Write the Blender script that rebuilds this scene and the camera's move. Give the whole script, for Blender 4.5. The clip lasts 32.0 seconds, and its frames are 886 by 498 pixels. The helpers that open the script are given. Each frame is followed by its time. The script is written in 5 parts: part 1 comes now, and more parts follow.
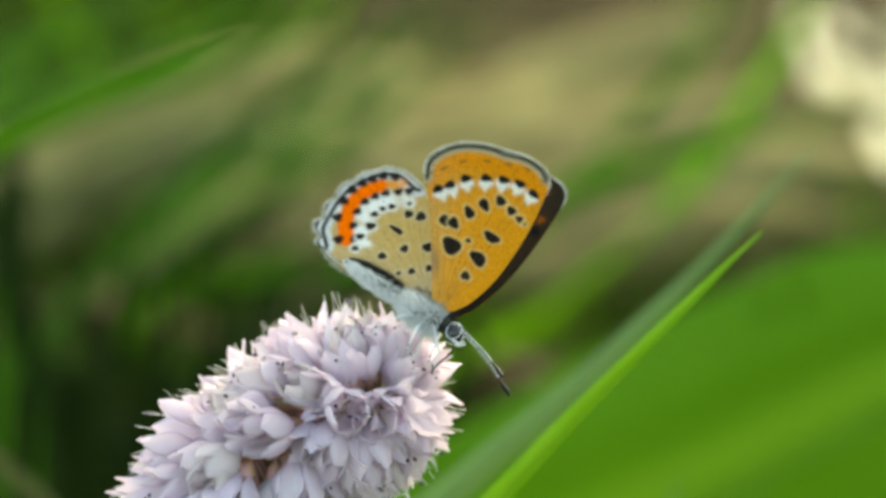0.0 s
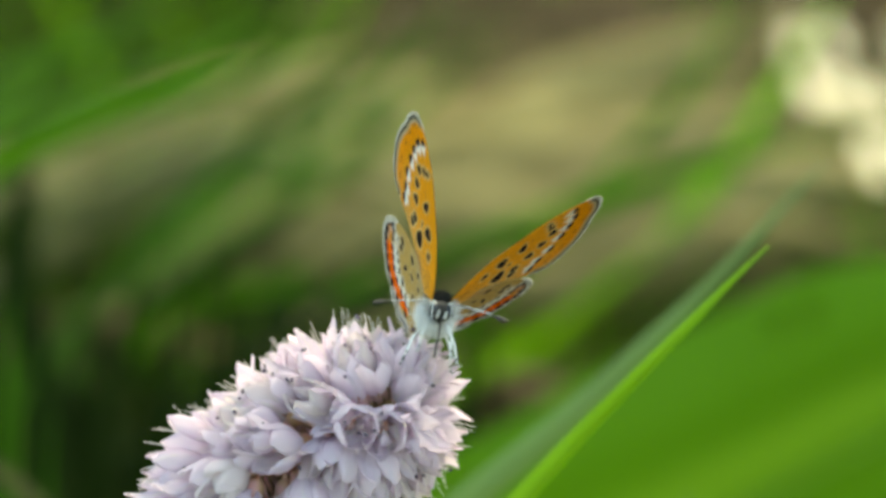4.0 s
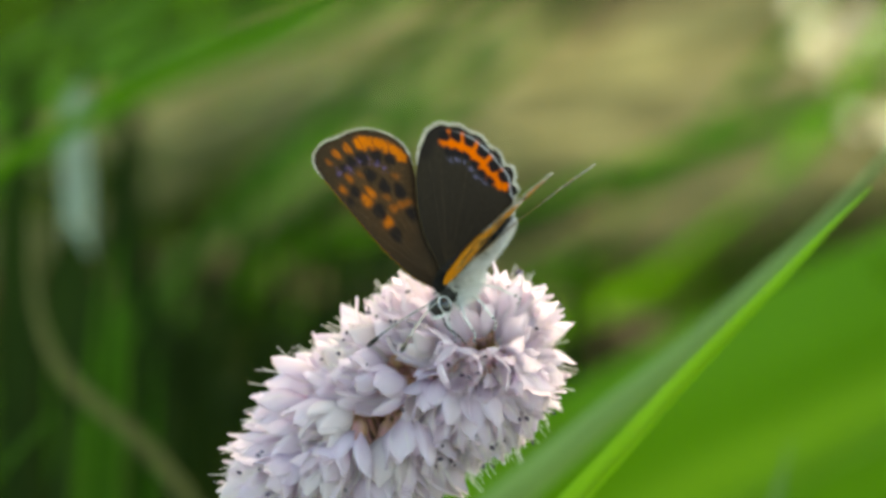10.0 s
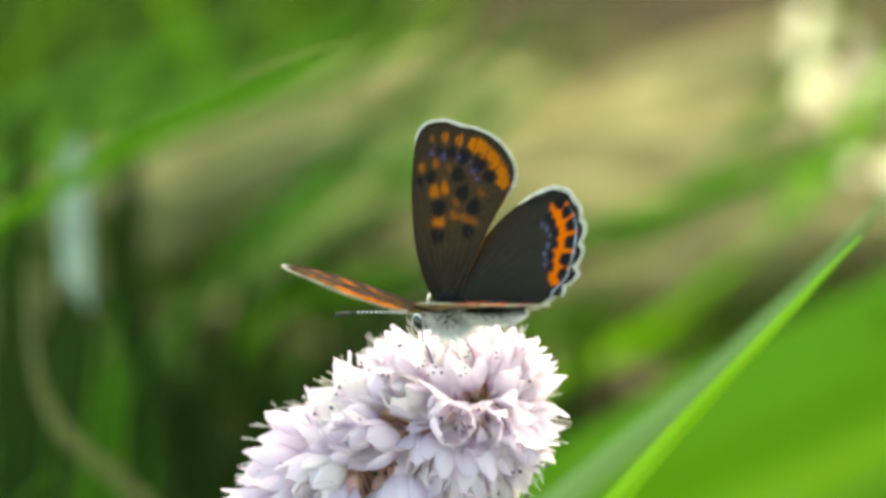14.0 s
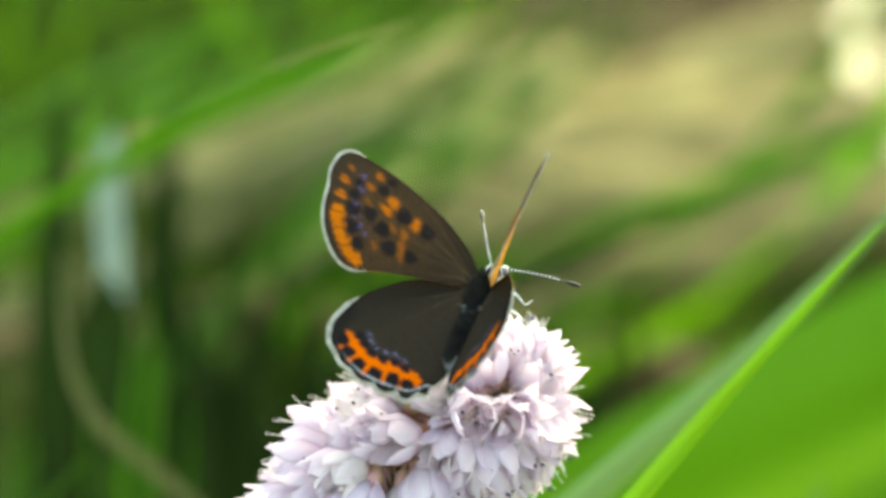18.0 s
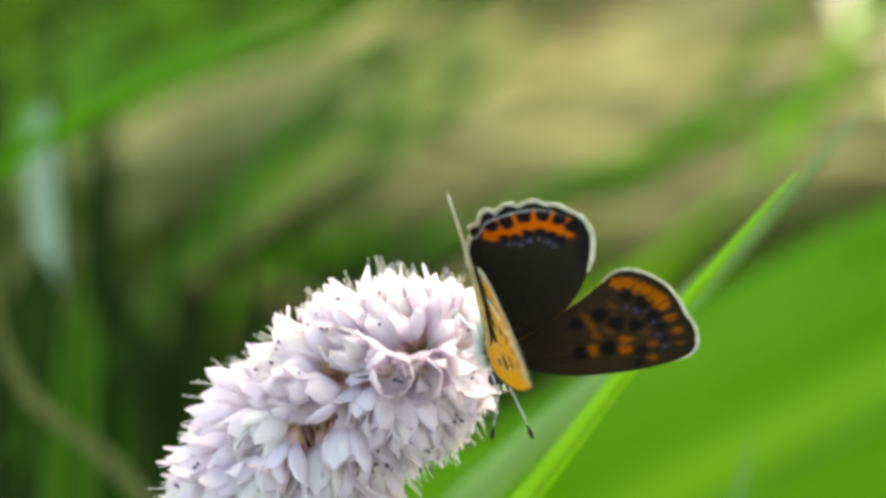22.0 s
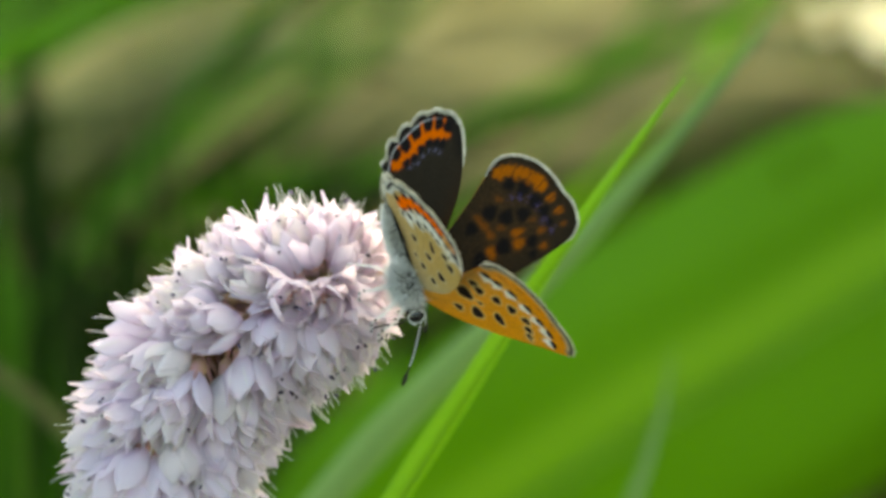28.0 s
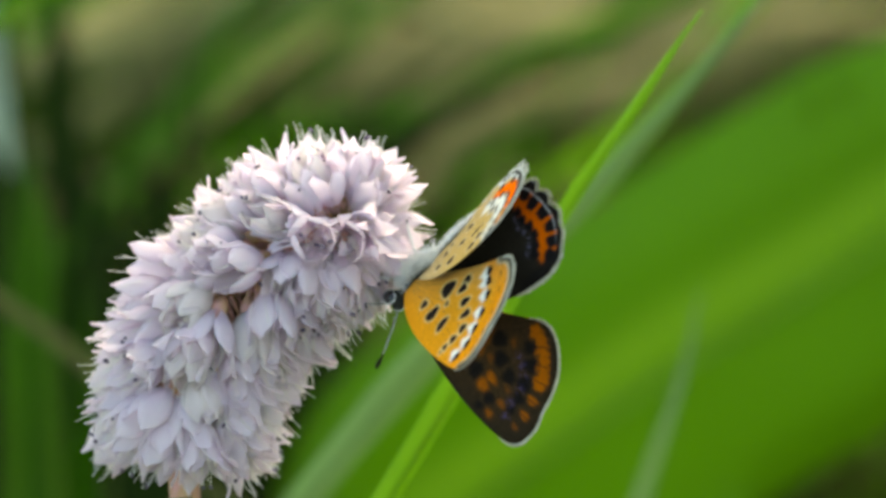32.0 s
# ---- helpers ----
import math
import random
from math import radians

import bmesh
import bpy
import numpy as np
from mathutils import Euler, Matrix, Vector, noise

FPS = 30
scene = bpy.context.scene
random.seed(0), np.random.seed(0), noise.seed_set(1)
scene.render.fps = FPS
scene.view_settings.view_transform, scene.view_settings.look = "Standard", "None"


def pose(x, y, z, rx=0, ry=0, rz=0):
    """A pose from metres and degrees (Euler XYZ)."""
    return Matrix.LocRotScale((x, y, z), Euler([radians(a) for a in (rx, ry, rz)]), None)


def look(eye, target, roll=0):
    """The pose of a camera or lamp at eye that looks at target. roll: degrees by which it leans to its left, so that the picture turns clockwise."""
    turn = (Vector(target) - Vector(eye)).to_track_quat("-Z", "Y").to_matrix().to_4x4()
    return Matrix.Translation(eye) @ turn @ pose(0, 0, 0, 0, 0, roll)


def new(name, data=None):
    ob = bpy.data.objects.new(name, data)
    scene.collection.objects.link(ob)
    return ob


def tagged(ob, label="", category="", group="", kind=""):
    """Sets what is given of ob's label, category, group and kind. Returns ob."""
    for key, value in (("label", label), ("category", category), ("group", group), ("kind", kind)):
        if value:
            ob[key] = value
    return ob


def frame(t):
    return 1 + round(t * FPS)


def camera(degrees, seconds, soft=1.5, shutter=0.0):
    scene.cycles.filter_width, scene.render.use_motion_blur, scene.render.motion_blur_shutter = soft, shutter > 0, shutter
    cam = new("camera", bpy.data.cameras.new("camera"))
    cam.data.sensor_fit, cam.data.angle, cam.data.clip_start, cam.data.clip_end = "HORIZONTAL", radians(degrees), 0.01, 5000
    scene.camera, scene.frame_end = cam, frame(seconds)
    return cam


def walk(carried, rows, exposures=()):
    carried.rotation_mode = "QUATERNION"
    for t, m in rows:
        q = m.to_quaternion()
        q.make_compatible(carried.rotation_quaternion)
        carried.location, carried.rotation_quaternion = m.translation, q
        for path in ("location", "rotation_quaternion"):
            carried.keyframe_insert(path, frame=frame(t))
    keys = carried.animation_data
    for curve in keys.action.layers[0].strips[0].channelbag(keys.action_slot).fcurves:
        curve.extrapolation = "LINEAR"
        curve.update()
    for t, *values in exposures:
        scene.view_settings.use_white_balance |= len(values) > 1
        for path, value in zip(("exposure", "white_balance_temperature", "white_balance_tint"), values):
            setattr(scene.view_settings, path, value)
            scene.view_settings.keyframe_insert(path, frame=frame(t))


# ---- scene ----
# ---------------------------------------------------------------- plan
# Millimetres from the flower head's middle: r to the right, u up, a ahead, on a frame tilted down by TILT.
TILT = 18.0
HEAD = Vector((0.0, 0.0, 0.34))
AHEAD = Vector((0, math.cos(radians(TILT)), -math.sin(radians(TILT))))
UP = Vector((0, math.sin(radians(TILT)), math.cos(radians(TILT))))
RIGHT = Vector((1, 0, 0))


def plan(r, u, a):
    return HEAD + (RIGHT * r + UP * u + AHEAD * a) * 0.001


# ---------------------------------------------------------------- camera
cam = camera(14.0, 32.0, soft=3.4, shutter=0.4)
cam.data.dof.use_dof = True
cam.data.dof.focus_distance = 0.259
cam.data.dof.aperture_fstop = 27.0
PATH = [
    (0, -0.00060, -0.24712, 0.42083, 74.3379, -0.0000, -1.9737),
    (0.5, -0.00060, -0.24712, 0.42083, 74.3123, -0.0000, -1.7278),
    (1, -0.00060, -0.24712, 0.42083, 74.2879, -0.0000, -1.3959),
    (1.5, -0.00060, -0.24712, 0.42083, 74.4776, -0.0000, -1.6701),
    (2, -0.00060, -0.24712, 0.42083, 74.5473, -0.0000, -1.5691),
    (2.5, -0.00060, -0.24712, 0.42083, 74.4915, -0.0000, -1.6126),
    (3, -0.00060, -0.24712, 0.42083, 74.5869, -0.0000, -1.7708),
    (3.5, -0.00060, -0.24712, 0.42083, 74.6409, -0.0000, -1.8433),
    (4.5, -0.00060, -0.24712, 0.42083, 74.5251, -0.0000, -1.7784),
    (5.5, -0.00060, -0.24712, 0.42083, 74.4092, -0.0000, -1.7135),
    (6, -0.00060, -0.24712, 0.42083, 74.0622, -0.0000, -2.1324),
    (6.5, -0.00060, -0.24712, 0.42083, 74.3535, -0.0000, -1.7277),
    (7, -0.00060, -0.24712, 0.42083, 74.5065, -0.0000, -1.5117),
    (7.5, -0.00060, -0.24712, 0.42083, 74.5218, -0.0000, -1.2222),
    (8, -0.00060, -0.24712, 0.42083, 74.6598, -0.0000, -1.0204),
    (8.5, -0.00060, -0.24712, 0.42083, 74.5937, -0.0000, -0.2264),
    (9, -0.00060, -0.24712, 0.42083, 74.2095, -0.0000, -0.0387),
    (9.5, -0.00051, -0.24713, 0.42079, 74.1483, 0.0518, -0.4390),
    (10, -0.00042, -0.24714, 0.42075, 73.7045, 0.1034, -0.0873),
    (10.5, -0.00033, -0.24715, 0.42072, 73.6024, 0.1550, -0.0969),
    (11, -0.00023, -0.24716, 0.42068, 73.6794, 0.2067, -0.1509),
    (11.5, -0.00014, -0.24718, 0.42065, 74.0864, 0.2589, 0.0845),
    (12, -0.00005, -0.24719, 0.42061, 74.2603, 0.3110, 0.2624),
    (12.5, 0.00004, -0.24720, 0.42058, 74.2694, 0.3628, 0.4263),
    (13, 0.00013, -0.24721, 0.42054, 73.9321, 0.4139, -0.0461),
    (13.5, 0.00030, -0.24714, 0.42077, 74.1530, 0.4662, -0.1564),
    (14, 0.00046, -0.24706, 0.42099, 74.4983, 0.5189, -0.1367),
    (14.5, 0.00062, -0.24699, 0.42122, 74.4100, 0.5705, 0.4909),
    (15, 0.00078, -0.24692, 0.42144, 74.5216, 0.6227, 0.3511),
    (15.5, 0.00094, -0.24684, 0.42167, 74.3764, 0.6741, 0.6600),
    (16.5, 0.00174, -0.24681, 0.42178, 74.3430, 0.9148, 0.5921),
    (17.5, 0.00254, -0.24677, 0.42190, 74.3078, 1.1553, 0.5239),
    (18, 0.00294, -0.24675, 0.42195, 74.1840, 1.2700, 0.5490),
    (18.5, 0.00305, -0.24673, 0.42201, 74.2026, 1.3856, 0.7099),
    (19, 0.00316, -0.24672, 0.42206, 74.2507, 1.5015, 0.9718),
    (19.5, 0.00327, -0.24670, 0.42212, 74.4344, 1.6184, 0.5680),
    (20, 0.00338, -0.24668, 0.42217, 74.2977, 1.7329, 0.5554),
    (20.5, 0.00398, -0.24684, 0.42168, 74.3970, 1.8621, 0.2053),
    (21, 0.00457, -0.24700, 0.42120, 74.3231, 1.9899, 0.0737),
    (21.5, 0.00517, -0.24716, 0.42071, 74.1397, 2.1163, -0.3610),
    (22, 0.00576, -0.24732, 0.42022, 73.8567, 2.2414, -0.4755),
    (22.5, 0.00620, -0.24733, 0.42016, 73.3015, 2.3628, -0.7183),
    (23, 0.00663, -0.24735, 0.42011, 73.2721, 2.4901, -1.1213),
    (23.5, 0.00706, -0.24737, 0.42006, 73.0526, 2.6403, -1.1705),
    (24, 0.00750, -0.24738, 0.42001, 73.1865, 2.7954, -1.2644),
    (24.5, 0.00782, -0.24741, 0.41992, 73.0127, 2.9459, -1.1661),
    (25.5, 0.00846, -0.24747, 0.41974, 73.0471, 3.2526, -1.2083),
    (26.5, 0.00911, -0.24753, 0.41956, 73.0800, 3.5594, -1.2502),
    (27, 0.00943, -0.24756, 0.41946, 72.8018, 3.7070, -1.2658),
    (27.5, 0.00975, -0.24759, 0.41937, 72.6439, 3.8566, -1.3102),
    (28, 0.01007, -0.24762, 0.41928, 72.7463, 4.0116, -1.6894),
    (28.5, 0.01023, -0.24766, 0.41917, 72.7736, 4.0361, -1.6297),
    (29, 0.01039, -0.24769, 0.41906, 72.6841, 4.0580, -1.8155),
    (29.5, 0.01054, -0.24773, 0.41895, 72.4370, 4.0764, -1.9133),
    (30, 0.01070, -0.24777, 0.41883, 72.1359, 4.0934, -1.8371),
    (30.5, 0.01086, -0.24780, 0.41872, 71.7079, 4.2735, -1.2501),
    (31, 0.01102, -0.24784, 0.41861, 72.2915, 4.4782, -1.7979),
    (31.5, 0.01117, -0.24787, 0.41850, 72.1116, 4.6642, -1.5306),
    (32, 0.01133, -0.24791, 0.41839, 71.9422, 4.8500, -1.3064),
]
walk(cam, [(r[0], pose(*r[1:])) for r in PATH],
     exposures=[(0.0, 2.10, 9400, -6), (9.0, 2.13, 9400, -6), (11.8, 2.33, 9400, -6), (13.0, 2.67, 9400, -6), (14.2, 2.72, 9400, -6), (15.5, 2.60, 9400, -6), (18.0, 2.73, 9400, -6), (20.7, 2.87, 9400, -6), (22.0, 2.60, 9400, -6), (24.0, 2.26, 9400, -6), (28.0, 2.18, 9400, -6), (30.0, 1.98, 9400, -6), (31.0, 2.08, 9400, -6), (32.0, 2.07, 9400, -6)])

# ---------------------------------------------------------------- world and sun
world = bpy.data.worlds.new("world")
scene.world = world
world.use_nodes = True
wn = world.node_tree.nodes
sky = wn.new("ShaderNodeTexSky")
sky.sky_type, sky.sun_disc = "NISHITA", False
sky.sun_elevation, sky.sun_rotation = radians(42), radians(29)
wn["Background"].inputs["Strength"].default_value = 0.15
world.node_tree.links.new(sky.outputs[0], wn["Background"].inputs["Color"])
sun = new("sun", bpy.data.lights.new("sun", "SUN"))
sun.data.energy, sun.data.angle, sun.data.color = 1.15, radians(60.0), (1.0, 0.94, 0.82)
sun.matrix_world = look((0.55, 1.0, 1.33), (0, 0, 0.3))


# ---------------------------------------------------------------- materials
def material(name, base, base2=None, rough=0.6, scale=900.0, fine=6000.0, bump=0.15, translucent=0.0, tint=0.12, spec=0.4, stripes=0.0, thin=None, sheen=0.0, band=None):
    m = bpy.data.materials.new(name)
    m.use_nodes = True
    n, l = m.node_tree.nodes, m.node_tree.links
    p = n["Principled BSDF"]
    base2 = base2 or tuple(c * 0.7 for c in base)
    co = n.new("ShaderNodeTexCoord")
    big, small = n.new("ShaderNodeTexNoise"), n.new("ShaderNodeTexNoise")
    big.inputs["Scale"].default_value, small.inputs["Scale"].default_value = scale, fine
    big.inputs["Detail"].default_value = 4
    for t in (big, small):
        l.new(co.outputs["Object"], t.inputs["Vector"])
    mix = n.new("ShaderNodeMix")
    mix.data_type = "RGBA"
    mix.inputs["A"].default_value, mix.inputs["B"].default_value = (*base, 1), (*base2, 1)
    ramp = n.new("ShaderNodeMapRange")
    ramp.inputs["From Min"].default_value, ramp.inputs["From Max"].default_value = 0.35, 0.65
    l.new(big.outputs["Fac"], ramp.inputs["Value"])
    l.new(ramp.outputs["Result"], mix.inputs["Factor"])
    out = mix.outputs["Result"]
    if stripes:
        uv = n.new("ShaderNodeUVMap")
        wave = n.new("ShaderNodeTexWave")
        wave.inputs["Scale"].default_value, wave.inputs["Distortion"].default_value = 3.0, 0.6
        l.new(uv.outputs["UV"], wave.inputs["Vector"])
        st = n.new("ShaderNodeMix")
        st.data_type, st.blend_type = "RGBA", "MULTIPLY"
        st.inputs["Factor"].default_value = stripes
        l.new(out, st.inputs["A"])
        l.new(wave.outputs["Color"], st.inputs["B"])
        out = st.outputs["Result"]
    zone = None
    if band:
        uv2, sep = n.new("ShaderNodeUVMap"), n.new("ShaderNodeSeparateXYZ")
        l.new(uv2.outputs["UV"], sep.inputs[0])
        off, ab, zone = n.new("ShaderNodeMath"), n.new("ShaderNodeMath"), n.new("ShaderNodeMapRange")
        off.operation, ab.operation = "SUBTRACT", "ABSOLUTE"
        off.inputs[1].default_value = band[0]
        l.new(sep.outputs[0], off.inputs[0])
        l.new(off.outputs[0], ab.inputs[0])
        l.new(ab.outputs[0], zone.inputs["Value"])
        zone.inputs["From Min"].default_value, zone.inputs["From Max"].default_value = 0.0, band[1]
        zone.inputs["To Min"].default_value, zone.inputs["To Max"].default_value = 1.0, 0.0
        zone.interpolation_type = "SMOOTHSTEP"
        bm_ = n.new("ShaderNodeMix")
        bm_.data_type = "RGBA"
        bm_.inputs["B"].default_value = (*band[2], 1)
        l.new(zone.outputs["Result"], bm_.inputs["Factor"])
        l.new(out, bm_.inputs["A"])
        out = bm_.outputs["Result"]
    info = n.new("ShaderNodeObjectInfo")
    hsv = n.new("ShaderNodeHueSaturation")
    mr = n.new("ShaderNodeMapRange")
    mr.inputs["To Min"].default_value, mr.inputs["To Max"].default_value = 1 - tint, 1 + tint
    l.new(info.outputs["Random"], mr.inputs["Value"])
    l.new(mr.outputs["Result"], hsv.inputs["Value"])
    l.new(out, hsv.inputs["Color"])
    l.new(hsv.outputs["Color"], p.inputs["Base Color"])
    p.inputs["Roughness"].default_value = rough
    p.inputs["Specular IOR Level"].default_value = spec
    p.inputs["Sheen Weight"].default_value = sheen
    bp = n.new("ShaderNodeBump")
    bp.inputs["Strength"].default_value, bp.inputs["Distance"].default_value = bump, 0.0003
    l.new(small.outputs["Fac"], bp.inputs["Height"])
    l.new(bp.outputs["Normal"], p.inputs["Normal"])
    if translucent:
        tr, ms = n.new("ShaderNodeBsdfTranslucent"), n.new("ShaderNodeMixShader")
        if thin:
            th = n.new("ShaderNodeMix")
            th.data_type = "RGBA"
            th.inputs["Factor"].default_value = 0.75
            th.inputs["B"].default_value = (*thin, 1)
            l.new(hsv.outputs["Color"], th.inputs["A"])
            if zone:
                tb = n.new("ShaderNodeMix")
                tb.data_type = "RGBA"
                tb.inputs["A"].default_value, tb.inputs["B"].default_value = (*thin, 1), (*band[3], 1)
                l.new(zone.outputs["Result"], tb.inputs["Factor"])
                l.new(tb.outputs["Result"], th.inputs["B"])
            l.new(th.outputs["Result"], tr.inputs["Color"])
        else:
            l.new(hsv.outputs["Color"], tr.inputs["Color"])
        ms.inputs["Fac"].default_value = translucent
        l.new(p.outputs[0], ms.inputs[1])
        l.new(tr.outputs[0], ms.inputs[2])
        l.new(ms.outputs[0], n["Material Output"].inputs["Surface"])
    return m


def scale_material(name, rough=0.62):
    """Wing scales: pigment from the mesh's own colours, with fine grain."""
    m = bpy.data.materials.new(name)
    m.use_nodes = True
    n, l = m.node_tree.nodes, m.node_tree.links
    p = n["Principled BSDF"]
    at, co, tx = n.new("ShaderNodeVertexColor"), n.new("ShaderNodeTexCoord"), n.new("ShaderNodeTexNoise")
    at.layer_name = "pigment"
    tx.inputs["Scale"].default_value, tx.inputs["Detail"].default_value = 7000, 3
    l.new(co.outputs["Object"], tx.inputs["Vector"])
    mr = n.new("ShaderNodeMapRange")
    mr.inputs["From Min"].default_value, mr.inputs["From Max"].default_value = 0.3, 0.7
    mr.inputs["To Min"].default_value, mr.inputs["To Max"].default_value = 0.78, 1.18
    hs = n.new("ShaderNodeHueSaturation")
    l.new(tx.outputs["Fac"], mr.inputs["Value"])
    l.new(mr.outputs["Result"], hs.inputs["Value"])
    l.new(at.outputs["Color"], hs.inputs["Color"])
    l.new(hs.outputs["Color"], p.inputs["Base Color"])
    bp = n.new("ShaderNodeBump")
    bp.inputs["Strength"].default_value, bp.inputs["Distance"].default_value = 0.3, 0.00005
    l.new(tx.outputs["Fac"], bp.inputs["Height"])
    l.new(bp.outputs["Normal"], p.inputs["Normal"])
    p.inputs["Roughness"].default_value, p.inputs["Specular IOR Level"].default_value, p.inputs["IOR"].default_value = rough, 0.05, 1.05
    tr, ms = n.new("ShaderNodeBsdfTranslucent"), n.new("ShaderNodeMixShader")
    l.new(hs.outputs["Color"], tr.inputs["Color"])
    ms.inputs["Fac"].default_value = 0.09
    l.new(p.outputs[0], ms.inputs[1])
    l.new(tr.outputs[0], ms.inputs[2])
    l.new(ms.outputs[0], n["Material Output"].inputs["Surface"])
    return m


GRASS = material("grass", (0.055, 0.14, 0.010), (0.038, 0.10, 0.006), 0.65, 60, 900, 0.2, 0.5, 0.2, 0.08, 0.2, (0.135, 0.33, 0.015))
# paler, bluer grass: the sky's reflection is mixed into this colour
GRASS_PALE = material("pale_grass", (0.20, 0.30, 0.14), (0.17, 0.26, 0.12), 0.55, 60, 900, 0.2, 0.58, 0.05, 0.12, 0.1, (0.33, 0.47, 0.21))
GRASS_MID = material("mid_grass", (0.10, 0.22, 0.02), (0.07, 0.165, 0.013), 0.6, 60, 900, 0.2, 0.5, 0.15, 0.08, 0.2, (0.23, 0.46, 0.03))
# copy of the grass with shade put into its colour
GRASS_SHADED = material("shaded_grass", (0.024, 0.044, 0.008), (0.015, 0.029, 0.0055), 0.7, 50, 900, 0.2, 0.25, 0.3, 0.03, 0.2, (0.044, 0.092, 0.008))
STRAW = material("straw", (0.44, 0.37, 0.145), (0.24, 0.195, 0.066), 0.7, 40, 700, 0.3, 0.35, 0.25, 0.1, 0.3)
BLEACHED_GREEN = material("bleached_green", (0.34, 0.41, 0.31), (0.24, 0.31, 0.21), 0.6, 40, 700, 0.2, 0.3, 0.05, 0.3, 0.2)
STRAW_BROWN = material("brown_straw", (0.16, 0.11, 0.045), (0.08, 0.05, 0.02), 0.7, 40, 700, 0.3, 0.2, 0.25, 0.1, 0.3)
STRAW_OLIVE = material("olive_straw", (0.165, 0.165, 0.055), (0.11, 0.11, 0.033), 0.7, 40, 700, 0.3, 0.3, 0.1, 0.15, 0.2)
# near-white, so that far leaf tips read as spots of sunlight
STRAW_BRIGHT = material("sun_spot_straw", (0.88, 0.83, 0.60), (0.80, 0.72, 0.46), 0.6, 40, 700, 0.2, 0.45, 0.08, 0.3, 0.1)
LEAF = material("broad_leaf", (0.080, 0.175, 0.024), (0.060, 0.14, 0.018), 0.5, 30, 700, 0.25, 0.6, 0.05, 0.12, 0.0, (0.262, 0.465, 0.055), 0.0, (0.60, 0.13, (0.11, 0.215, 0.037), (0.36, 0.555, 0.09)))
LEAF_RIB = material("leaf_rib", (0.22, 0.36, 0.07), (0.18, 0.30, 0.05), 0.5, 80, 700, 0.2, 0.6, 0.05, 0.35, 0.0, (0.45, 0.66, 0.10))
GRASS_BRIGHT = material("bright_grass", (0.19, 0.35, 0.05), (0.15, 0.29, 0.035), 0.5, 60, 900, 0.2, 0.6, 0.05, 0.15, 0.15, (0.40, 0.63, 0.09))
SOIL = material("leaf_litter", (0.045, 0.033, 0.011), (0.018, 0.013, 0.004), 0.9, 14, 160, 0.6, 0.0, 0.0, 0.05)
PETAL = material("petal", (0.88, 0.735, 0.845), (0.885, 0.85, 0.89), 0.6, 420, 3500, 0.10, 0.72, 0.05, 0.10, 0.0, (0.935, 0.845, 0.91))
PETAL_CREAM = material("cream_petal", (0.89, 0.845, 0.845), (0.885, 0.79, 0.845), 0.6, 420, 3500, 0.10, 0.70, 0.04, 0.10, 0.0, (0.935, 0.88, 0.87))
CALYX = material("calyx", (0.80, 0.44, 0.46), (0.68, 0.44, 0.22), 0.55, 700, 4000, 0.2, 0.35, 0.2, 0.2)
BRACT = material("bract", (0.52, 0.36, 0.17), (0.40, 0.22, 0.12), 0.6, 900, 5000, 0.2, 0.4, 0.2, 0.2)
FILAMENT = material("filament", (0.94, 0.92, 0.84), (0.92, 0.86, 0.84), 0.5, 900, 5000, 0.1, 0.4, 0.05, 0.2)
ANTHER = material("anther", (0.16, 0.12, 0.17), (0.10, 0.08, 0.12), 0.7, 2000, 9000, 0.3, 0.0, 0.3, 0.2)
STEM = material("stem", (0.20, 0.24, 0.08), (0.26, 0.16, 0.09), 0.5, 150, 2000, 0.2, 0.1, 0.1, 0.4)
SCALES = scale_material("wing_scales")
FRINGE = material("fringe", (0.54, 0.53, 0.47), (0.36, 0.35, 0.30), 0.7, 1500, 9000, 0.2, 0.4, 0.05, 0.1)
VEIN = material("vein", (0.10, 0.065, 0.03), (0.06, 0.04, 0.02), 0.6, 1500, 9000, 0.1, 0.0, 0.05, 0.2)
FUR_DARK = material("dark_fur", (0.020, 0.019, 0.018), (0.042, 0.042, 0.040), 0.8, 1200, 8000, 0.6, 0.0, 0.05, 0.15)
FUR_GREY = material("grey_fur", (0.17, 0.165, 0.155), (0.10, 0.10, 0.095), 0.8, 900, 8000, 0.6, 0.0, 0.05, 0.1)
FUR_PALE = material("pale_fur", (0.88, 0.88, 0.88), (0.76, 0.77, 0.77), 0.85, 1200, 8000, 0.6, 0.0, 0.08, 0.1)
EYE = material("eye", (0.012, 0.012, 0.015), (0.02, 0.02, 0.025), 0.18, 2000, 9000, 0.05, 0.0, 0.0, 0.6)
WHITE_HAIR = material("white_hair", (0.80, 0.82, 0.83), (0.68, 0.68, 0.70), 0.7, 2000, 9000, 0.2, 0.0, 0.05, 0.2)
RING = material("antenna_scales", (0.72, 0.74, 0.74), (0.60, 0.62, 0.62), 0.7, 2000, 9000, 0.2, 0.0, 0.05, 0.1)
BLACK = material("black_chitin", (0.012, 0.011, 0.010), (0.02, 0.018, 0.016), 0.5, 2000, 9000, 0.2, 0.0, 0.05, 0.3)


# ---------------------------------------------------------------- mesh helpers
def part(name, me, mat, parent=None, label="", m=None):
    if isinstance(me, bmesh.types.BMesh):
        data = bpy.data.meshes.new(name)
        me.to_mesh(data)
        me.free()
        me = data
    if mat and not me.materials:
        me.materials.append(mat)
    ob = new(name, me)
    if parent:
        ob.parent = parent
    if m is not None:
        ob.matrix_basis = m
    if label:
        tagged(ob, label)
    return ob


def smooth(me):
    me.polygons.foreach_set("use_smooth", [True] * len(me.polygons))
    return me


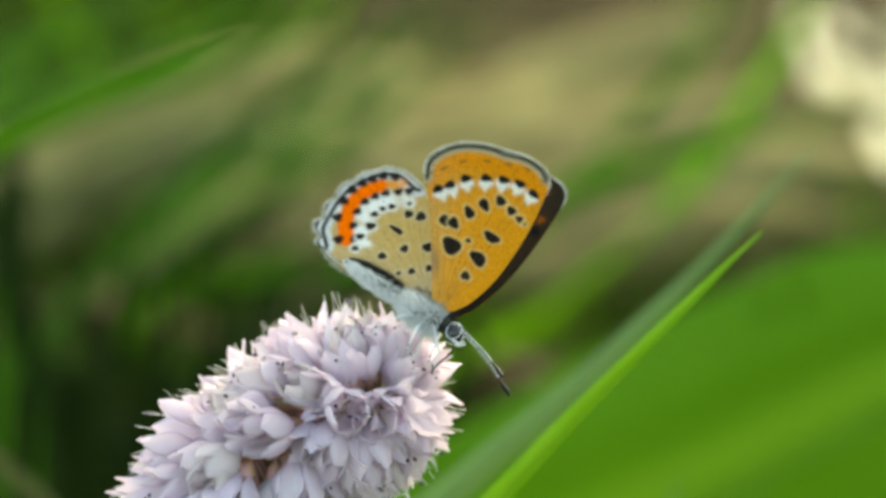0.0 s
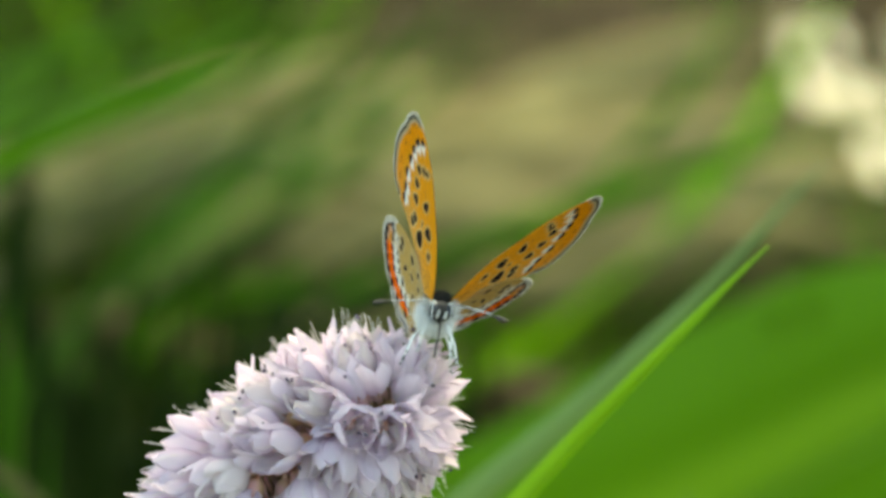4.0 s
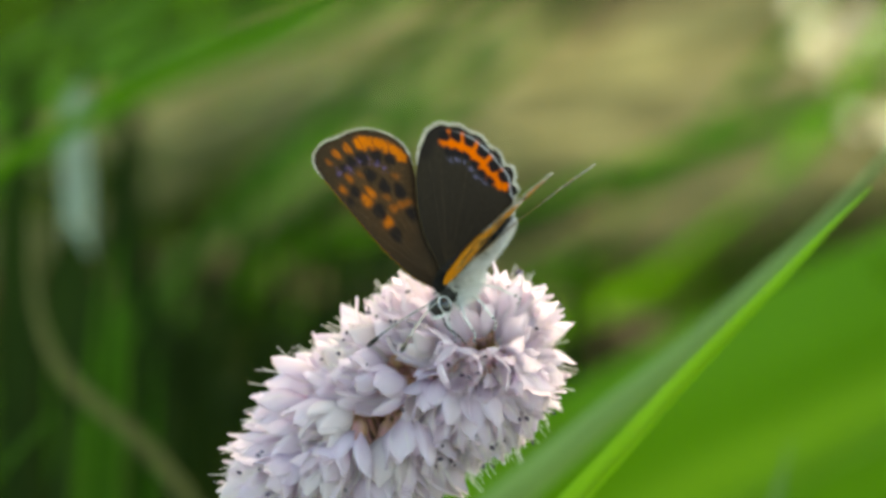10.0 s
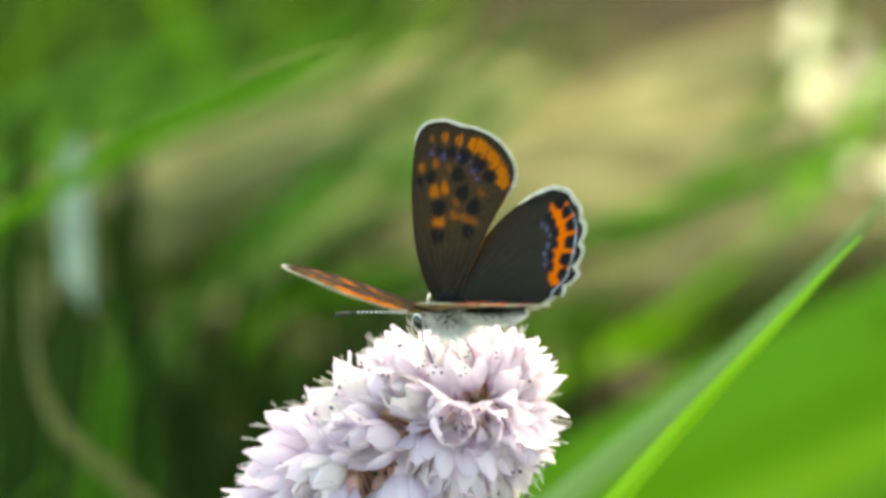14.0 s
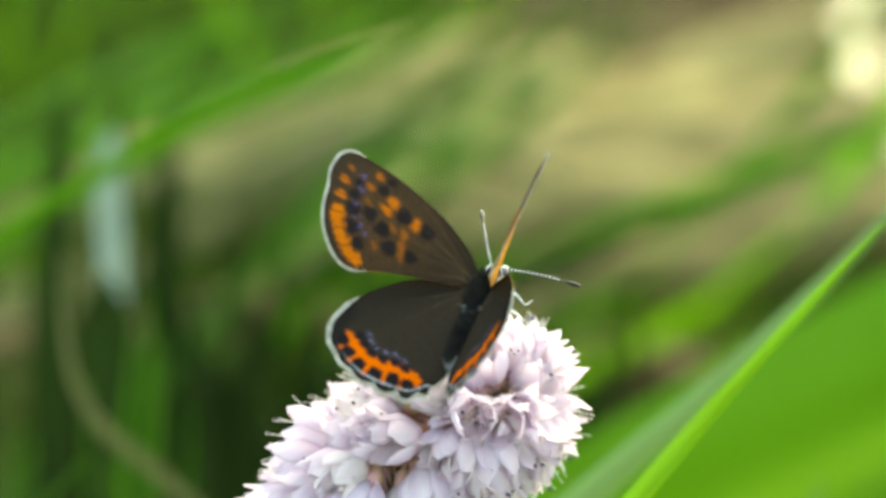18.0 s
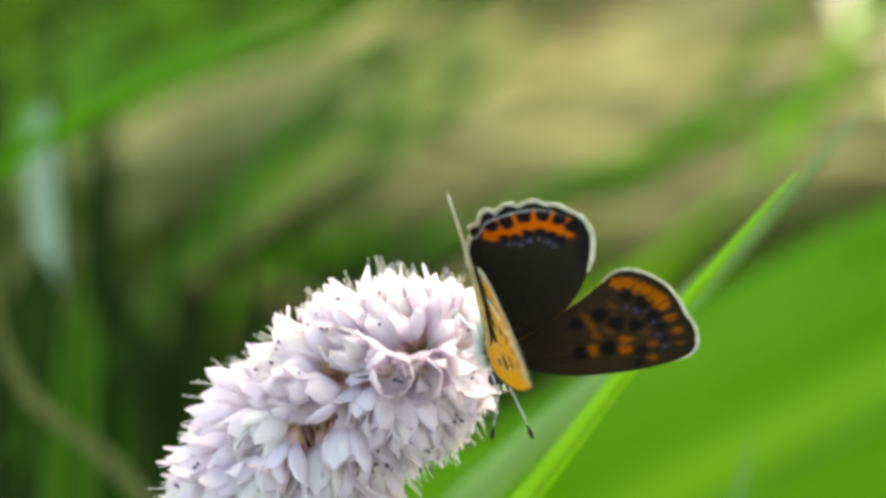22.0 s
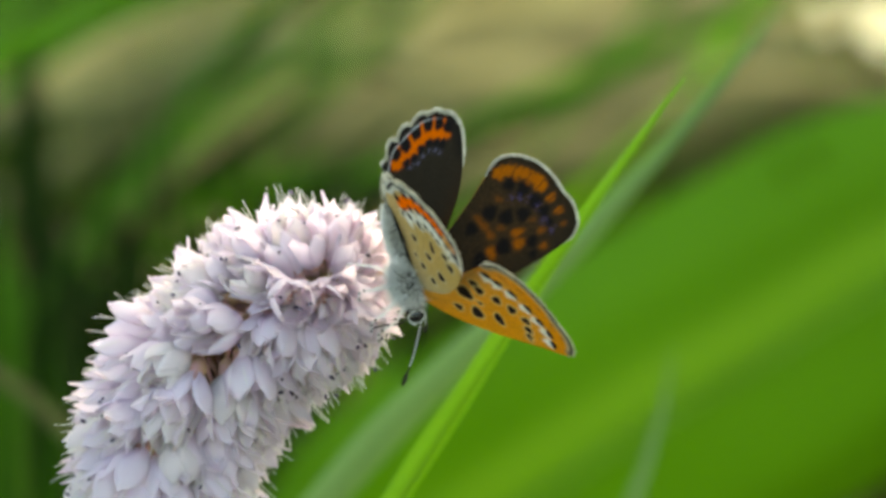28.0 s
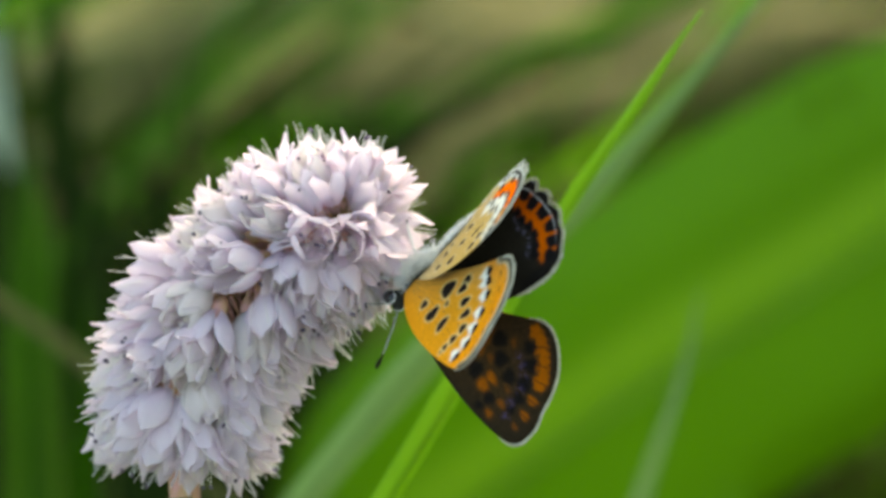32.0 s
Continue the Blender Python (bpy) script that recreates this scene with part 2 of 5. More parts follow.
def curve_points(ctrl, n):
    """Catmull-Rom through control points."""
    c = [Vector(p) for p in ctrl]
    c = [c[0] * 2 - c[1]] + c + [c[-1] * 2 - c[-2]]
    out = []
    k = len(c) - 3
    for i in range(n):
        f = i / (n - 1) * k
        j = min(int(f), k - 1)
        t = f - j
        a, b, d, e = c[j:j + 4]
        out.append(0.5 * (2 * b + (d - a) * t + (2 * a - 5 * b + 4 * d - e) * t * t + (3 * b - a - 3 * d + e) * t ** 3))
    return out


def tube_data(name, pts, radii, sides=8, squash=1.0, cap=True):
    verts, faces = [], []
    up = Vector((0.13, 0.21, 0.97))
    n = len(pts)
    for i, p in enumerate(pts):
        d = (pts[min(i + 1, n - 1)] - pts[max(i - 1, 0)]).normalized()
        a = d.cross(up).normalized() if abs(d.dot(up)) < 0.98 else d.cross(Vector((1, 0, 0))).normalized()
        b = a.cross(d).normalized()
        for k in range(sides):
            w = 2 * math.pi * k / sides
            verts.append(p + (a * math.cos(w) + b * math.sin(w) * squash) * radii[i])
    for i in range(n - 1):
        for k in range(sides):
            k2 = (k + 1) % sides
            faces.append((i * sides + k, i * sides + k2, (i + 1) * sides + k2, (i + 1) * sides + k))
    if cap:
        faces += [tuple(range(sides - 1, -1, -1)), tuple((n - 1) * sides + k for k in range(sides))]
    me = bpy.data.meshes.new(name)
    me.from_pydata([tuple(v) for v in verts], [], faces)
    return smooth(me)


def blade_data(name, ctrl, width, side, n=28, fold=0.35, tip=0.35, thick=0.0002, shape=None):
    """A grass blade along ctrl: keeled cross-section with thickness, tapering to a point. side: the way its width lies."""
    pts = curve_points(ctrl, n)
    side = Vector(side)
    verts, faces, uvs = [], [], []
    prof = (-1.0, -0.5, 0.0, 0.5, 1.0)
    for i, p in enumerate(pts):
        s = i / (n - 1)
        w = width * (shape(s) if shape else min(1.0, 0.55 + s * 1.2) * min(1.0, ((1 - s) / tip) ** 0.8 if s > 1 - tip else 1.0)) * 0.5 + 0.00004
        d = (pts[min(i + 1, n - 1)] - pts[max(i - 1, 0)]).normalized()
        a = (side - d * side.dot(d)).normalized()
        nr = a.cross(d)
        for layer in (0, 1):
            for q in prof:
                rip = 0.02 * math.sin(31 * s + 9 * q) * w
                verts.append(p + a * (q * w) + nr * (abs(q) * w * fold + rip - layer * thick * (1.2 - abs(q))))
    m = len(prof)
    for i in range(n - 1):
        o, o2 = i * 2 * m, (i + 1) * 2 * m
        for k in range(m - 1):
            faces.append((o + k, o + k + 1, o2 + k + 1, o2 + k))
            faces.append((o + m + k + 1, o + m + k, o2 + m + k, o2 + m + k + 1))
        faces.append((o, o2, o2 + m, o + m))
        faces.append((o + m - 1, o + 2 * m - 1, o2 + 2 * m - 1, o2 + m - 1))
    me = bpy.data.meshes.new(name)
    me.from_pydata([tuple(v) for v in verts], [], faces)
    uv = me.uv_layers.new(name="UVMap")
    co = []
    for lp in me.loops:
        k = lp.vertex_index % (2 * m) % m
        co += [k / (m - 1), lp.vertex_index // (2 * m) / n]
    uv.data.foreach_set("uv", co)
    return smooth(me)


def rooted(points):
    """Plan points in mm, from root to tip, with a root led down to the ground."""
    w = [plan(*p) for p in points]
    f = w[0]
    if f.z > 0.02:
        d = (w[0] - w[1]).normalized()
        if d.z > -0.3:
            d = (d + Vector((0, 0, -0.6))).normalized()
        k = f + d * min(0.07, 0.6 * f.z / -d.z)
        w = [Vector((k.x + d.x * 0.04, k.y + 0.01, -0.01)), k] + w
    return w


def grass_blade(points, width, mat, label, side=(1, 0, 0), group="grass blades behind the flower", name="grass_blade", n=30, fold=0.35, tip=0.35, keel=False):
    w = rooted(points)
    o = w[0].copy()
    me = blade_data(name, [p - o for p in w], width * 0.001, side, n, fold, tip)
    if keel or n >= 34:
        ob = new(name)
        ob.matrix_basis = Matrix.Translation(o)
        part("leaf_blade", me, mat, ob)
        line = curve_points([p - o for p in w], n)
        part("keel", tube_data("keel", line, [0.00022 * (1.02 - i / n) for i in range(n)], 6), mat, ob)
    else:
        ob = part(name, me, mat, None, "", Matrix.Translation(o))
    return tagged(ob, label, "grass", group)


def sun_spot_scrap(r, u, a, width):
    """A near-white leaf tip on a thin stalk, added to stand for a sun spot."""
    w = rooted([(r - 2, u - 9, a - 35), (r - 1, u - 3, a - 10), (r + 1, u + 3, a + 15), (r + 2, u + 10, a + 45)])
    o = w[0].copy()
    plant = new("sun_spot_stalk")
    plant.matrix_basis = Matrix.Translation(o)
    loc = [p - o for p in w]
    line = curve_points(loc[:3], 14)
    part("stalk", tube_data("stalk", line, [0.0006] * 14, 6), STRAW_BROWN, plant)
    part("leaf_tip", blade_data("leaf_tip", loc[2:], width * 0.001, (0.9, 0.3, 0.2), 10), STRAW_BRIGHT, plant, "near-white leaf tip standing for a spot of sunlight")
    return tagged(plant, "added grass stalk whose near-white tip stands for a sun spot", "grass", "bleached stalks far off")


def sheaf(count, seed, rs, tops, aheads, lean, widths, mats, label):
    """Single blades that rise from below the view to the heights given, in mm on the plan."""
    rnd = random.Random(seed)
    for _ in range(count):
        r, u, a = rnd.uniform(*rs), rnd.uniform(*tops), rnd.uniform(*aheads)
        ln = rnd.uniform(*lean)
        pts = [(r - ln * 60, u - 130, a), (r - ln * 42, u - 85, a), (r - ln * 20, u - 42, a), (r, u, a)]
        w = rnd.uniform(0, 3.14)
        grass_blade(pts, rnd.uniform(*widths), rnd.choice(mats), label, (math.cos(w), -abs(math.sin(w)) * 0.8, 0.3), n=18)


# ---------------------------------------------------------------- ground and far meadow
def ground():
    bm = bmesh.new()
    rings = [0.0, 0.4, 0.9, 1.4, 2.0, 3.0, 5.0, 9.0, 18.0, 60.0, 400.0, 3000.0]
    prev = None
    for r in rings:
        row = []
        for k in range(48):
            w = 2 * math.pi * k / 48
            x, y = r * math.cos(w), 0.6 + r * math.sin(w)
            h = 0.02 * noise.noise((x * 2.3, y * 2.3, 0)) if r < 9 else 0.0
            if r == 0.0 and k:
                row.append(row[0])
                continue
            row.append(bm.verts.new((x, y, h - 0.004)))
        if prev:
            for k in range(48):
                k2 = (k + 1) % 48
                f = [prev[k], prev[k2], row[k2], row[k]]
                bm.faces.new(list(dict.fromkeys(f)))
        prev = row
    ob = part("ground", bm, SOIL)
    smooth(ob.data)
    tagged(ob, "dark brown soil under dry litter in a meadow", "ground", kind="structure")


def scatter(name, mats, label, count, seed, area, h0, h1, w0, w1, lean):
    """A stand of short grass as one mesh: crossing ribbons with a keel."""
    rnd = random.Random(seed)
    verts, faces, mi = [], [], []
    for _ in range(count):
        x, y = rnd.uniform(*area[0]), rnd.uniform(*area[1])
        h, w, az = rnd.uniform(h0, h1), rnd.uniform(w0, w1), rnd.uniform(0, 6.283)
        ln, la = rnd.uniform(*lean), rnd.uniform(0, 6.283)
        o = len(verts)
        for i in range(5):
            s = i / 4
            c = Vector((x + math.cos(la) * ln * h * s * s, y + math.sin(la) * ln * h * s * s, h * s * (1 - 0.35 * ln * s)))
            wd = w * (1 - s) ** 0.6 * 0.5 + 0.0002
            a = Vector((math.cos(az), math.sin(az), 0))
            b = Vector((-math.sin(az), math.cos(az), 0))
            verts += [c - a * wd, c + b * wd * 0.4, c + a * wd]
        k = rnd.randrange(len(mats))
        for i in range(4):
            q = o + i * 3
            faces += [(q, q + 1, q + 4, q + 3), (q + 1, q + 2, q + 5, q + 4)]
            mi += [k, k]
    me = bpy.data.meshes.new(name)
    me.from_pydata([tuple(v) for v in verts], [], faces)
    for m in mats:
        me.materials.append(m)
    me.polygons.foreach_set("material_index", mi)
    me.uv_layers.new(name="UVMap")
    ob = new(name, smooth(me))
    tagged(ob, label, "grass", kind="stuff")


def litter(name, mats, label, count, seed, area, zr, length, width):
    """Fallen dry blades lying over each other."""
    rnd = random.Random(seed)
    verts, faces, mi = [], [], []
    for _ in range(count):
        x, y = rnd.uniform(*area[0]), rnd.uniform(*area[1])
        z = rnd.uniform(*zr)
        L, w, az = rnd.uniform(*length), rnd.uniform(*width), rnd.gauss(0.0, 0.45)
        o = len(verts)
        for i in range(6):
            s = i / 5 - 0.5
            c = Vector((x + math.cos(az) * L * s, y + math.sin(az) * L * s, max(0.003, z + 0.16 * L * (0.25 - s * s) + rnd.uniform(-0.004, 0.004))))
            wd = w * (1 - abs(s) * 1.6) * 0.5 + 0.0005
            b = Vector((-math.sin(az), math.cos(az), 0.35))
            verts += [c - b * wd, c + Vector((0, 0, wd * 0.5)), c + b * wd]
        k = rnd.randrange(len(mats))
        for i in range(5):
            q = o + i * 3
            faces += [(q, q + 1, q + 4, q + 3), (q + 1, q + 2, q + 5, q + 4)]
            mi += [k, k]
    me = bpy.data.meshes.new(name)
    me.from_pydata([tuple(v) for v in verts], [], faces)
    for m in mats:
        me.materials.append(m)
    me.polygons.foreach_set("material_index", mi)
    me.uv_layers.new(name="UVMap")
    ob = new(name, smooth(me))
    tagged(ob, label, "litter", kind="stuff")


ground()
scatter("meadow_grass", [GRASS, GRASS_SHADED, STRAW_BROWN], "dense green and brown meadow grass", 4000, 3, ((-2.5, 2.5), (1.5, 5.0)), 0.10, 0.40, 0.003, 0.008, (0.2, 0.9))
scatter("open_meadow", [GRASS, GRASS_SHADED, STRAW_BROWN], "open meadow grass on the near side", 5000, 13, ((-3.0, 3.0), (-3.2, -0.7)), 0.08, 0.30, 0.003, 0.008, (0.2, 0.9))
scatter("open_meadow", [GRASS, GRASS_SHADED, STRAW_BROWN], "open meadow grass along one side", 2200, 14, ((0.8, 3.0), (-0.7, 1.5)), 0.08, 0.28, 0.003, 0.008, (0.2, 0.9))
scatter("open_meadow", [GRASS, GRASS_SHADED, STRAW_BROWN], "open meadow grass along one side", 2200, 15, ((-3.0, -0.8), (-0.7, 1.5)), 0.08, 0.28, 0.003, 0.008, (0.2, 0.9))
scatter("low_grass", [GRASS_SHADED, GRASS_SHADED, GRASS, GRASS_SHADED], "short grass shoots coloured dark as if in shade", 3200, 4, ((-0.6, 0.6), (0.5, 1.2)), 0.05, 0.16, 0.003, 0.006, (0.2, 1.0))
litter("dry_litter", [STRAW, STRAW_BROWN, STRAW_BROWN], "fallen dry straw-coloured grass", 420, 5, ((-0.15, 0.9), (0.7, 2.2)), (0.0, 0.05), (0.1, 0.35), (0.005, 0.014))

scatter("green_tussock", [GRASS, GRASS_SHADED, GRASS_SHADED, GRASS_SHADED], "tussock of green grass", 900, 9, ((-0.35, -0.02), (0.75, 1.5)), 0.08, 0.30, 0.004, 0.008, (0.2, 0.8))

# ---------------------------------------------------------------- grass and leaves behind the flower
LONG = "long green grass blade arching behind the flower"
SHADE = "dark green grass blade coloured as if in shade"
DRY = "dry straw-coloured grass blade lying over"
# tall blade with a keel beside the flower, and a paler one behind it
SWAYING = []
BLADE_FOOT = plan(17.6, -2.5, 25)
SWAYING.append(grass_blade([(1.5, -23.0, 27), (9.3, -13.2, 26), (14.5, -6.8, 25), (19.4, -0.8, 24), (24.2, 4.7, 23), (28.9, 10.1, 22), (32.5, 14.2, 21)], 2.9, GRASS_BRIGHT, "bright green keeled grass blade with a pointed tip", (-0.68, -0.5, 0.69), n=44, fold=0.4, tip=0.75, keel=True))
grass_blade([(-10.7, -30.2, 85), (3.6, -15.7, 82), (12.1, -8.1, 80), (22.2, 0.2, 79), (29.7, 7.1, 79), (36.7, 13.8, 80), (46.4, 24.0, 82)], 3.9, GRASS_PALE, "pale green grass blade with sky light put into its colour", (-0.68, -0.2, 0.69), n=44, fold=0.3, tip=0.6, keel=True)
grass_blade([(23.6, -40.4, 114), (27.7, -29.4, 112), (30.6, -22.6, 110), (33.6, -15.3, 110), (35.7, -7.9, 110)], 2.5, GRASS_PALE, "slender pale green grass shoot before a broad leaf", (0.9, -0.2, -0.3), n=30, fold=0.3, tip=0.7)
# diagonal blades upper left
grass_blade([(-90.9, 4.4, 190), (-53.2, 22.9, 170), (-36.2, 31.0, 160), (-20.5, 37.0, 150), (-9.4, 40.2, 140)], 2.0, GRASS_MID, LONG, (0.3, -0.3, 0.9), n=36)
grass_blade([(-105.4, 20.4, 420), (-75.5, 37.4, 400), (-46.1, 51.3, 380), (-16.5, 58.5, 360), (2.9, 66.1, 350)], 5, GRASS_MID, LONG, (0.2, 0.5, 0.8), n=36)
grass_blade([(-126.3, 30.4, 480), (-89.1, 45.9, 460), (-53.7, 60.5, 440), (-24.5, 68.4, 420), (-9.4, 75.8, 410)], 5.5, GRASS_MID, LONG, (0.2, 0.5, 0.8), n=36)
grass_blade([(-59.1, -3.5, 330), (-36.6, 20.7, 310), (-20.2, 37.4, 300), (-4.3, 48.4, 290), (16.1, 60.2, 280)], 5.5, GRASS, LONG, (0.3, 0.5, 0.8), n=36)
grass_blade([(-66.0, 12.5, 520), (-36.9, 35.9, 500), (-8.1, 54.7, 480), (12.6, 70.0, 470), (24.8, 83.7, 460)], 6, GRASS_MID, LONG, (0.3, 0.5, 0.8), n=36)
grass_blade([(-63.4, 14.1, 620), (-36.4, 35.3, 600), (-3.9, 55.5, 580), (18.2, 71.8, 570), (39.8, 90.2, 560)], 9, GRASS_MID, LONG, (0.3, 0.5, 0.8), n=36)
grass_blade([(-109.3, 33.3, 380), (-76.7, 42.4, 360), (-62.1, 48.9, 350), (-49.8, 56.6, 340), (-40.7, 66.7, 330)], 5.5, GRASS_MID, LONG, (0.3, 0.4, 0.8), n=36)
grass_blade([(-108.7, 56.4, 520), (-86.9, 65.7, 500), (-63.7, 72.1, 480), (-42.3, 78.0, 470), (-30.4, 84.8, 460)], 5.5, GRASS_MID, LONG, (0.3, 0.4, 0.8), n=36)
grass_blade([(-70.9, -23.1, 360), (-56.4, -9.4, 350), (-34.8, 13.3, 340), (-17.6, 26.1, 330), (-4.5, 34.7, 320)], 6, GRASS_SHADED, SHADE, (0.6, -0.3, 0.7), n=36)
grass_blade([(-58.6, -25.3, 420), (-38.2, -6.0, 400), (-21.0, 10.2, 380), (-1.0, 23.9, 370), (16.6, 33.5, 365)], 7, GRASS_SHADED, SHADE, (0.4, 0.3, 0.8), n=36)
grass_blade([(-39.4, -10.4, 420), (-19.6, 4.3, 400), (1.0, 18.2, 380), (20.7, 25.9, 370), (38.2, 32.5, 365)], 7, GRASS_SHADED, SHADE, (0.4, 0.3, 0.8), n=36)
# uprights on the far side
grass_blade([(-56.1, -20.9, 300), (-56.6, 1.9, 300), (-57.0, 20.3, 300), (-56.1, 37.9, 300), (-54.8, 52.8, 300)], 5.5, GRASS_SHADED, SHADE, (1, 0, 0), n=30)
grass_blade([(-61.1, -19.4, 260), (-61.9, 1.8, 260), (-61.5, 18.9, 260), (-60.3, 35.2, 260), (-59.5, 45.8, 260)], 6, GRASS_SHADED, SHADE, (1, 0, 0), n=30)
grass_blade([(-52.6, -22.4, 340), (-51.2, 2.1, 340), (-53.1, 21.8, 340), (-52.2, 37.8, 340), (-51.7, 47.2, 340)], 7, GRASS_SHADED, SHADE, (1, 0, 0), n=30)
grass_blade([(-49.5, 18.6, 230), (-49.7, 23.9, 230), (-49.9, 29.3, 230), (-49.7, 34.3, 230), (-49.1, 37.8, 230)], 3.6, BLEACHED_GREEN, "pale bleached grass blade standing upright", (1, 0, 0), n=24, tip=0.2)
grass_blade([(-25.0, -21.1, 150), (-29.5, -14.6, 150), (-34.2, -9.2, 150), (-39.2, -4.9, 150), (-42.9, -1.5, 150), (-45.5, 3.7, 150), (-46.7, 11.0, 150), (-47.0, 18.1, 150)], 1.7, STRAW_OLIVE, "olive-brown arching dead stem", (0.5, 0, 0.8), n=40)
grass_blade([(-46.6, -24.6, 205), (-46.9, -7.1, 205), (-47.5, 7.4, 205), (-47.8, 17.3, 205)], 8, GRASS_SHADED, SHADE, (1, 0.2, 0), n=24, tip=0.2)
grass_blade([(-51.3, -25.1, 215), (-50.6, -7.3, 215), (-50.4, 7.6, 215), (-49.8, 16.5, 215)], 7, GRASS_SHADED, SHADE, (1, 0.2, 0), n=24, tip=0.2)
grass_blade([(-50.6, -15.9, 120), (-47.0, -12.1, 120), (-43.4, -7.9, 120), (-41.1, -5.2, 120)], 2.2, GRASS, LONG, (0.7, 0, 0.7), n=24, tip=0.8)
# green crossing on the far right
grass_blade([(11.7, 24.7, 420), (32.5, 33.3, 410), (52.7, 40.5, 400), (70.2, 45.5, 390), (101.2, 51.3, 380)], 5, GRASS_MID, LONG, (0.2, -0.3, 0.9), n=34)
grass_blade([(30.1, 21.1, 480), (44.6, 35.7, 470), (59.8, 52.1, 460), (72.3, 66.9, 450), (84.4, 85.7, 440)], 5, GRASS_MID, LONG, (0.6, -0.3, 0.7), n=34)
grass_blade([(44.0, 16.0, 460), (62.3, 31.4, 450), (75.6, 46.3, 440), (87.5, 65.1, 430), (96.9, 81.2, 420)], 6, GRASS_BRIGHT, LONG, (0.6, -0.3, 0.7), n=34)
# dry blades lying across the middle
grass_blade([(-84.0, 68.0, 720), (-55.0, 80.0, 710), (-24.0, 90.0, 700), (10.0, 97.0, 700)], 18, STRAW, DRY, (0, 0.8, 0.6), n=30)
grass_blade([(-34.6, 45.4, 700), (1.5, 53.9, 690), (33.9, 62.9, 680), (66.2, 65.8, 680), (105.6, 59.8, 690)], 26, STRAW, DRY, (0, 0.8, 0.6), n=30)
grass_blade([(-14.7, 68.7, 780), (17.7, 76.1, 770), (53.2, 82.6, 770), (83.1, 86.7, 780), (133.2, 99.0, 790)], 24, STRAW, DRY, (0, 0.8, 0.6), n=30)
grass_blade([(5.3, 98.6, 860), (45.2, 92.5, 850), (80.0, 104.7, 850), (114.7, 115.1, 850), (158.2, 122.0, 850)], 26, STRAW, DRY, (0, 0.8, 0.6), n=30)
grass_blade([(-56.5, 55.4, 620), (-36.8, 62.9, 610), (-14.8, 63.6, 600), (6.7, 56.8, 600), (25.6, 46.1, 600)], 15, STRAW_OLIVE, DRY, (0, 0.8, 0.6), n=30)
grass_blade([(13.4, 10.0, 520), (31.4, 7.5, 510), (46.4, 2.6, 500), (64.3, 1.4, 500), (78.6, 7.4, 500)], 9, STRAW_BROWN, DRY, (0, 0.8, 0.6), n=30)
grass_blade([(-78.3, 15.7, 560), (-59.6, 21.2, 550), (-41.6, 20.4, 545), (-24.0, 12.9, 545), (-11.3, 5.3, 545)], 9, STRAW_BROWN, DRY, (0, 0.8, 0.6), n=30)
grass_blade([(52.7, 31.1, 560), (67.2, 37.0, 550), (84.5, 40.6, 545), (102.1, 40.6, 545), (121.0, 38.1, 545)], 16, STRAW, DRY, (0, 0.8, 0.6), n=30)
grass_blade([(62.0, 50.0, 640), (92.0, 57.0, 630), (122.0, 60.0, 630), (152.0, 56.0, 640)], 22, STRAW, DRY, (0, 0.8, 0.6), n=30)
grass_blade([(52.0, 64.0, 700), (90.0, 73.0, 690), (130.0, 77.0, 690), (165.0, 74.0, 690)], 20, STRAW, DRY, (0, 0.8, 0.6), n=30)
grass_blade([(-96.0, 34.0, 680), (-74.0, 44.0, 670), (-50.0, 55.0, 665), (-26.0, 62.0, 660)], 13, STRAW_OLIVE, DRY, (0, 0.8, 0.6), n=30)
# near-white leaf tips added far off in place of spots of sunlight
rnd = random.Random(77)
NODDING = []
for k in range(27):
    u = rnd.uniform(50, 128) if k < 15 else rnd.uniform(56, 118)
    r = rnd.uniform(118, 142) if k < 15 else rnd.uniform(142, 190)
    stalk = sun_spot_scrap(r, u, 690 + (u - 74) * 4.0 + rnd.uniform(-8, 8), rnd.uniform(4.0, 7.0) if k < 15 else rnd.uniform(4, 8))
    if k < 15:
        NODDING.append(stalk)
# blades low on the far side, most in the shade-darkened grass colour
sheaf(11, 33, (-43, -10), (18, 42), (320, 430), (-0.2, 0.5), (7, 10), [GRASS_SHADED], SHADE)
sheaf(9, 34, (-10, 40), (8, 34), (430, 540), (-0.1, 0.9), (7, 10), [GRASS_SHADED, STRAW_BROWN], SHADE)
sheaf(10, 31, (-85, 5), (8, 36), (440, 540), (-0.2, 0.6), (6, 10), [GRASS_SHADED, GRASS_SHADED, GRASS], SHADE)
sheaf(14, 24, (-58, -34), (2, 15), (150, 205), (-0.1, 0.25), (5, 8), [GRASS_SHADED, GRASS], SHADE)
sheaf(24, 21, (-62, -16), (-10, 45), (230, 420), (-0.3, 0.5), (4, 9), [GRASS_SHADED], SHADE)
sheaf(14, 22, (-35, 30), (-15, 25), (330, 520), (-0.2, 1.2), (4, 9), [GRASS_SHADED, GRASS, GRASS_SHADED], SHADE)
sheaf(5, 23, (0, 42), (-10, 15), (380, 520), (0.2, 1.4), (5, 10), [GRASS_SHADED, STRAW_BROWN], SHADE)


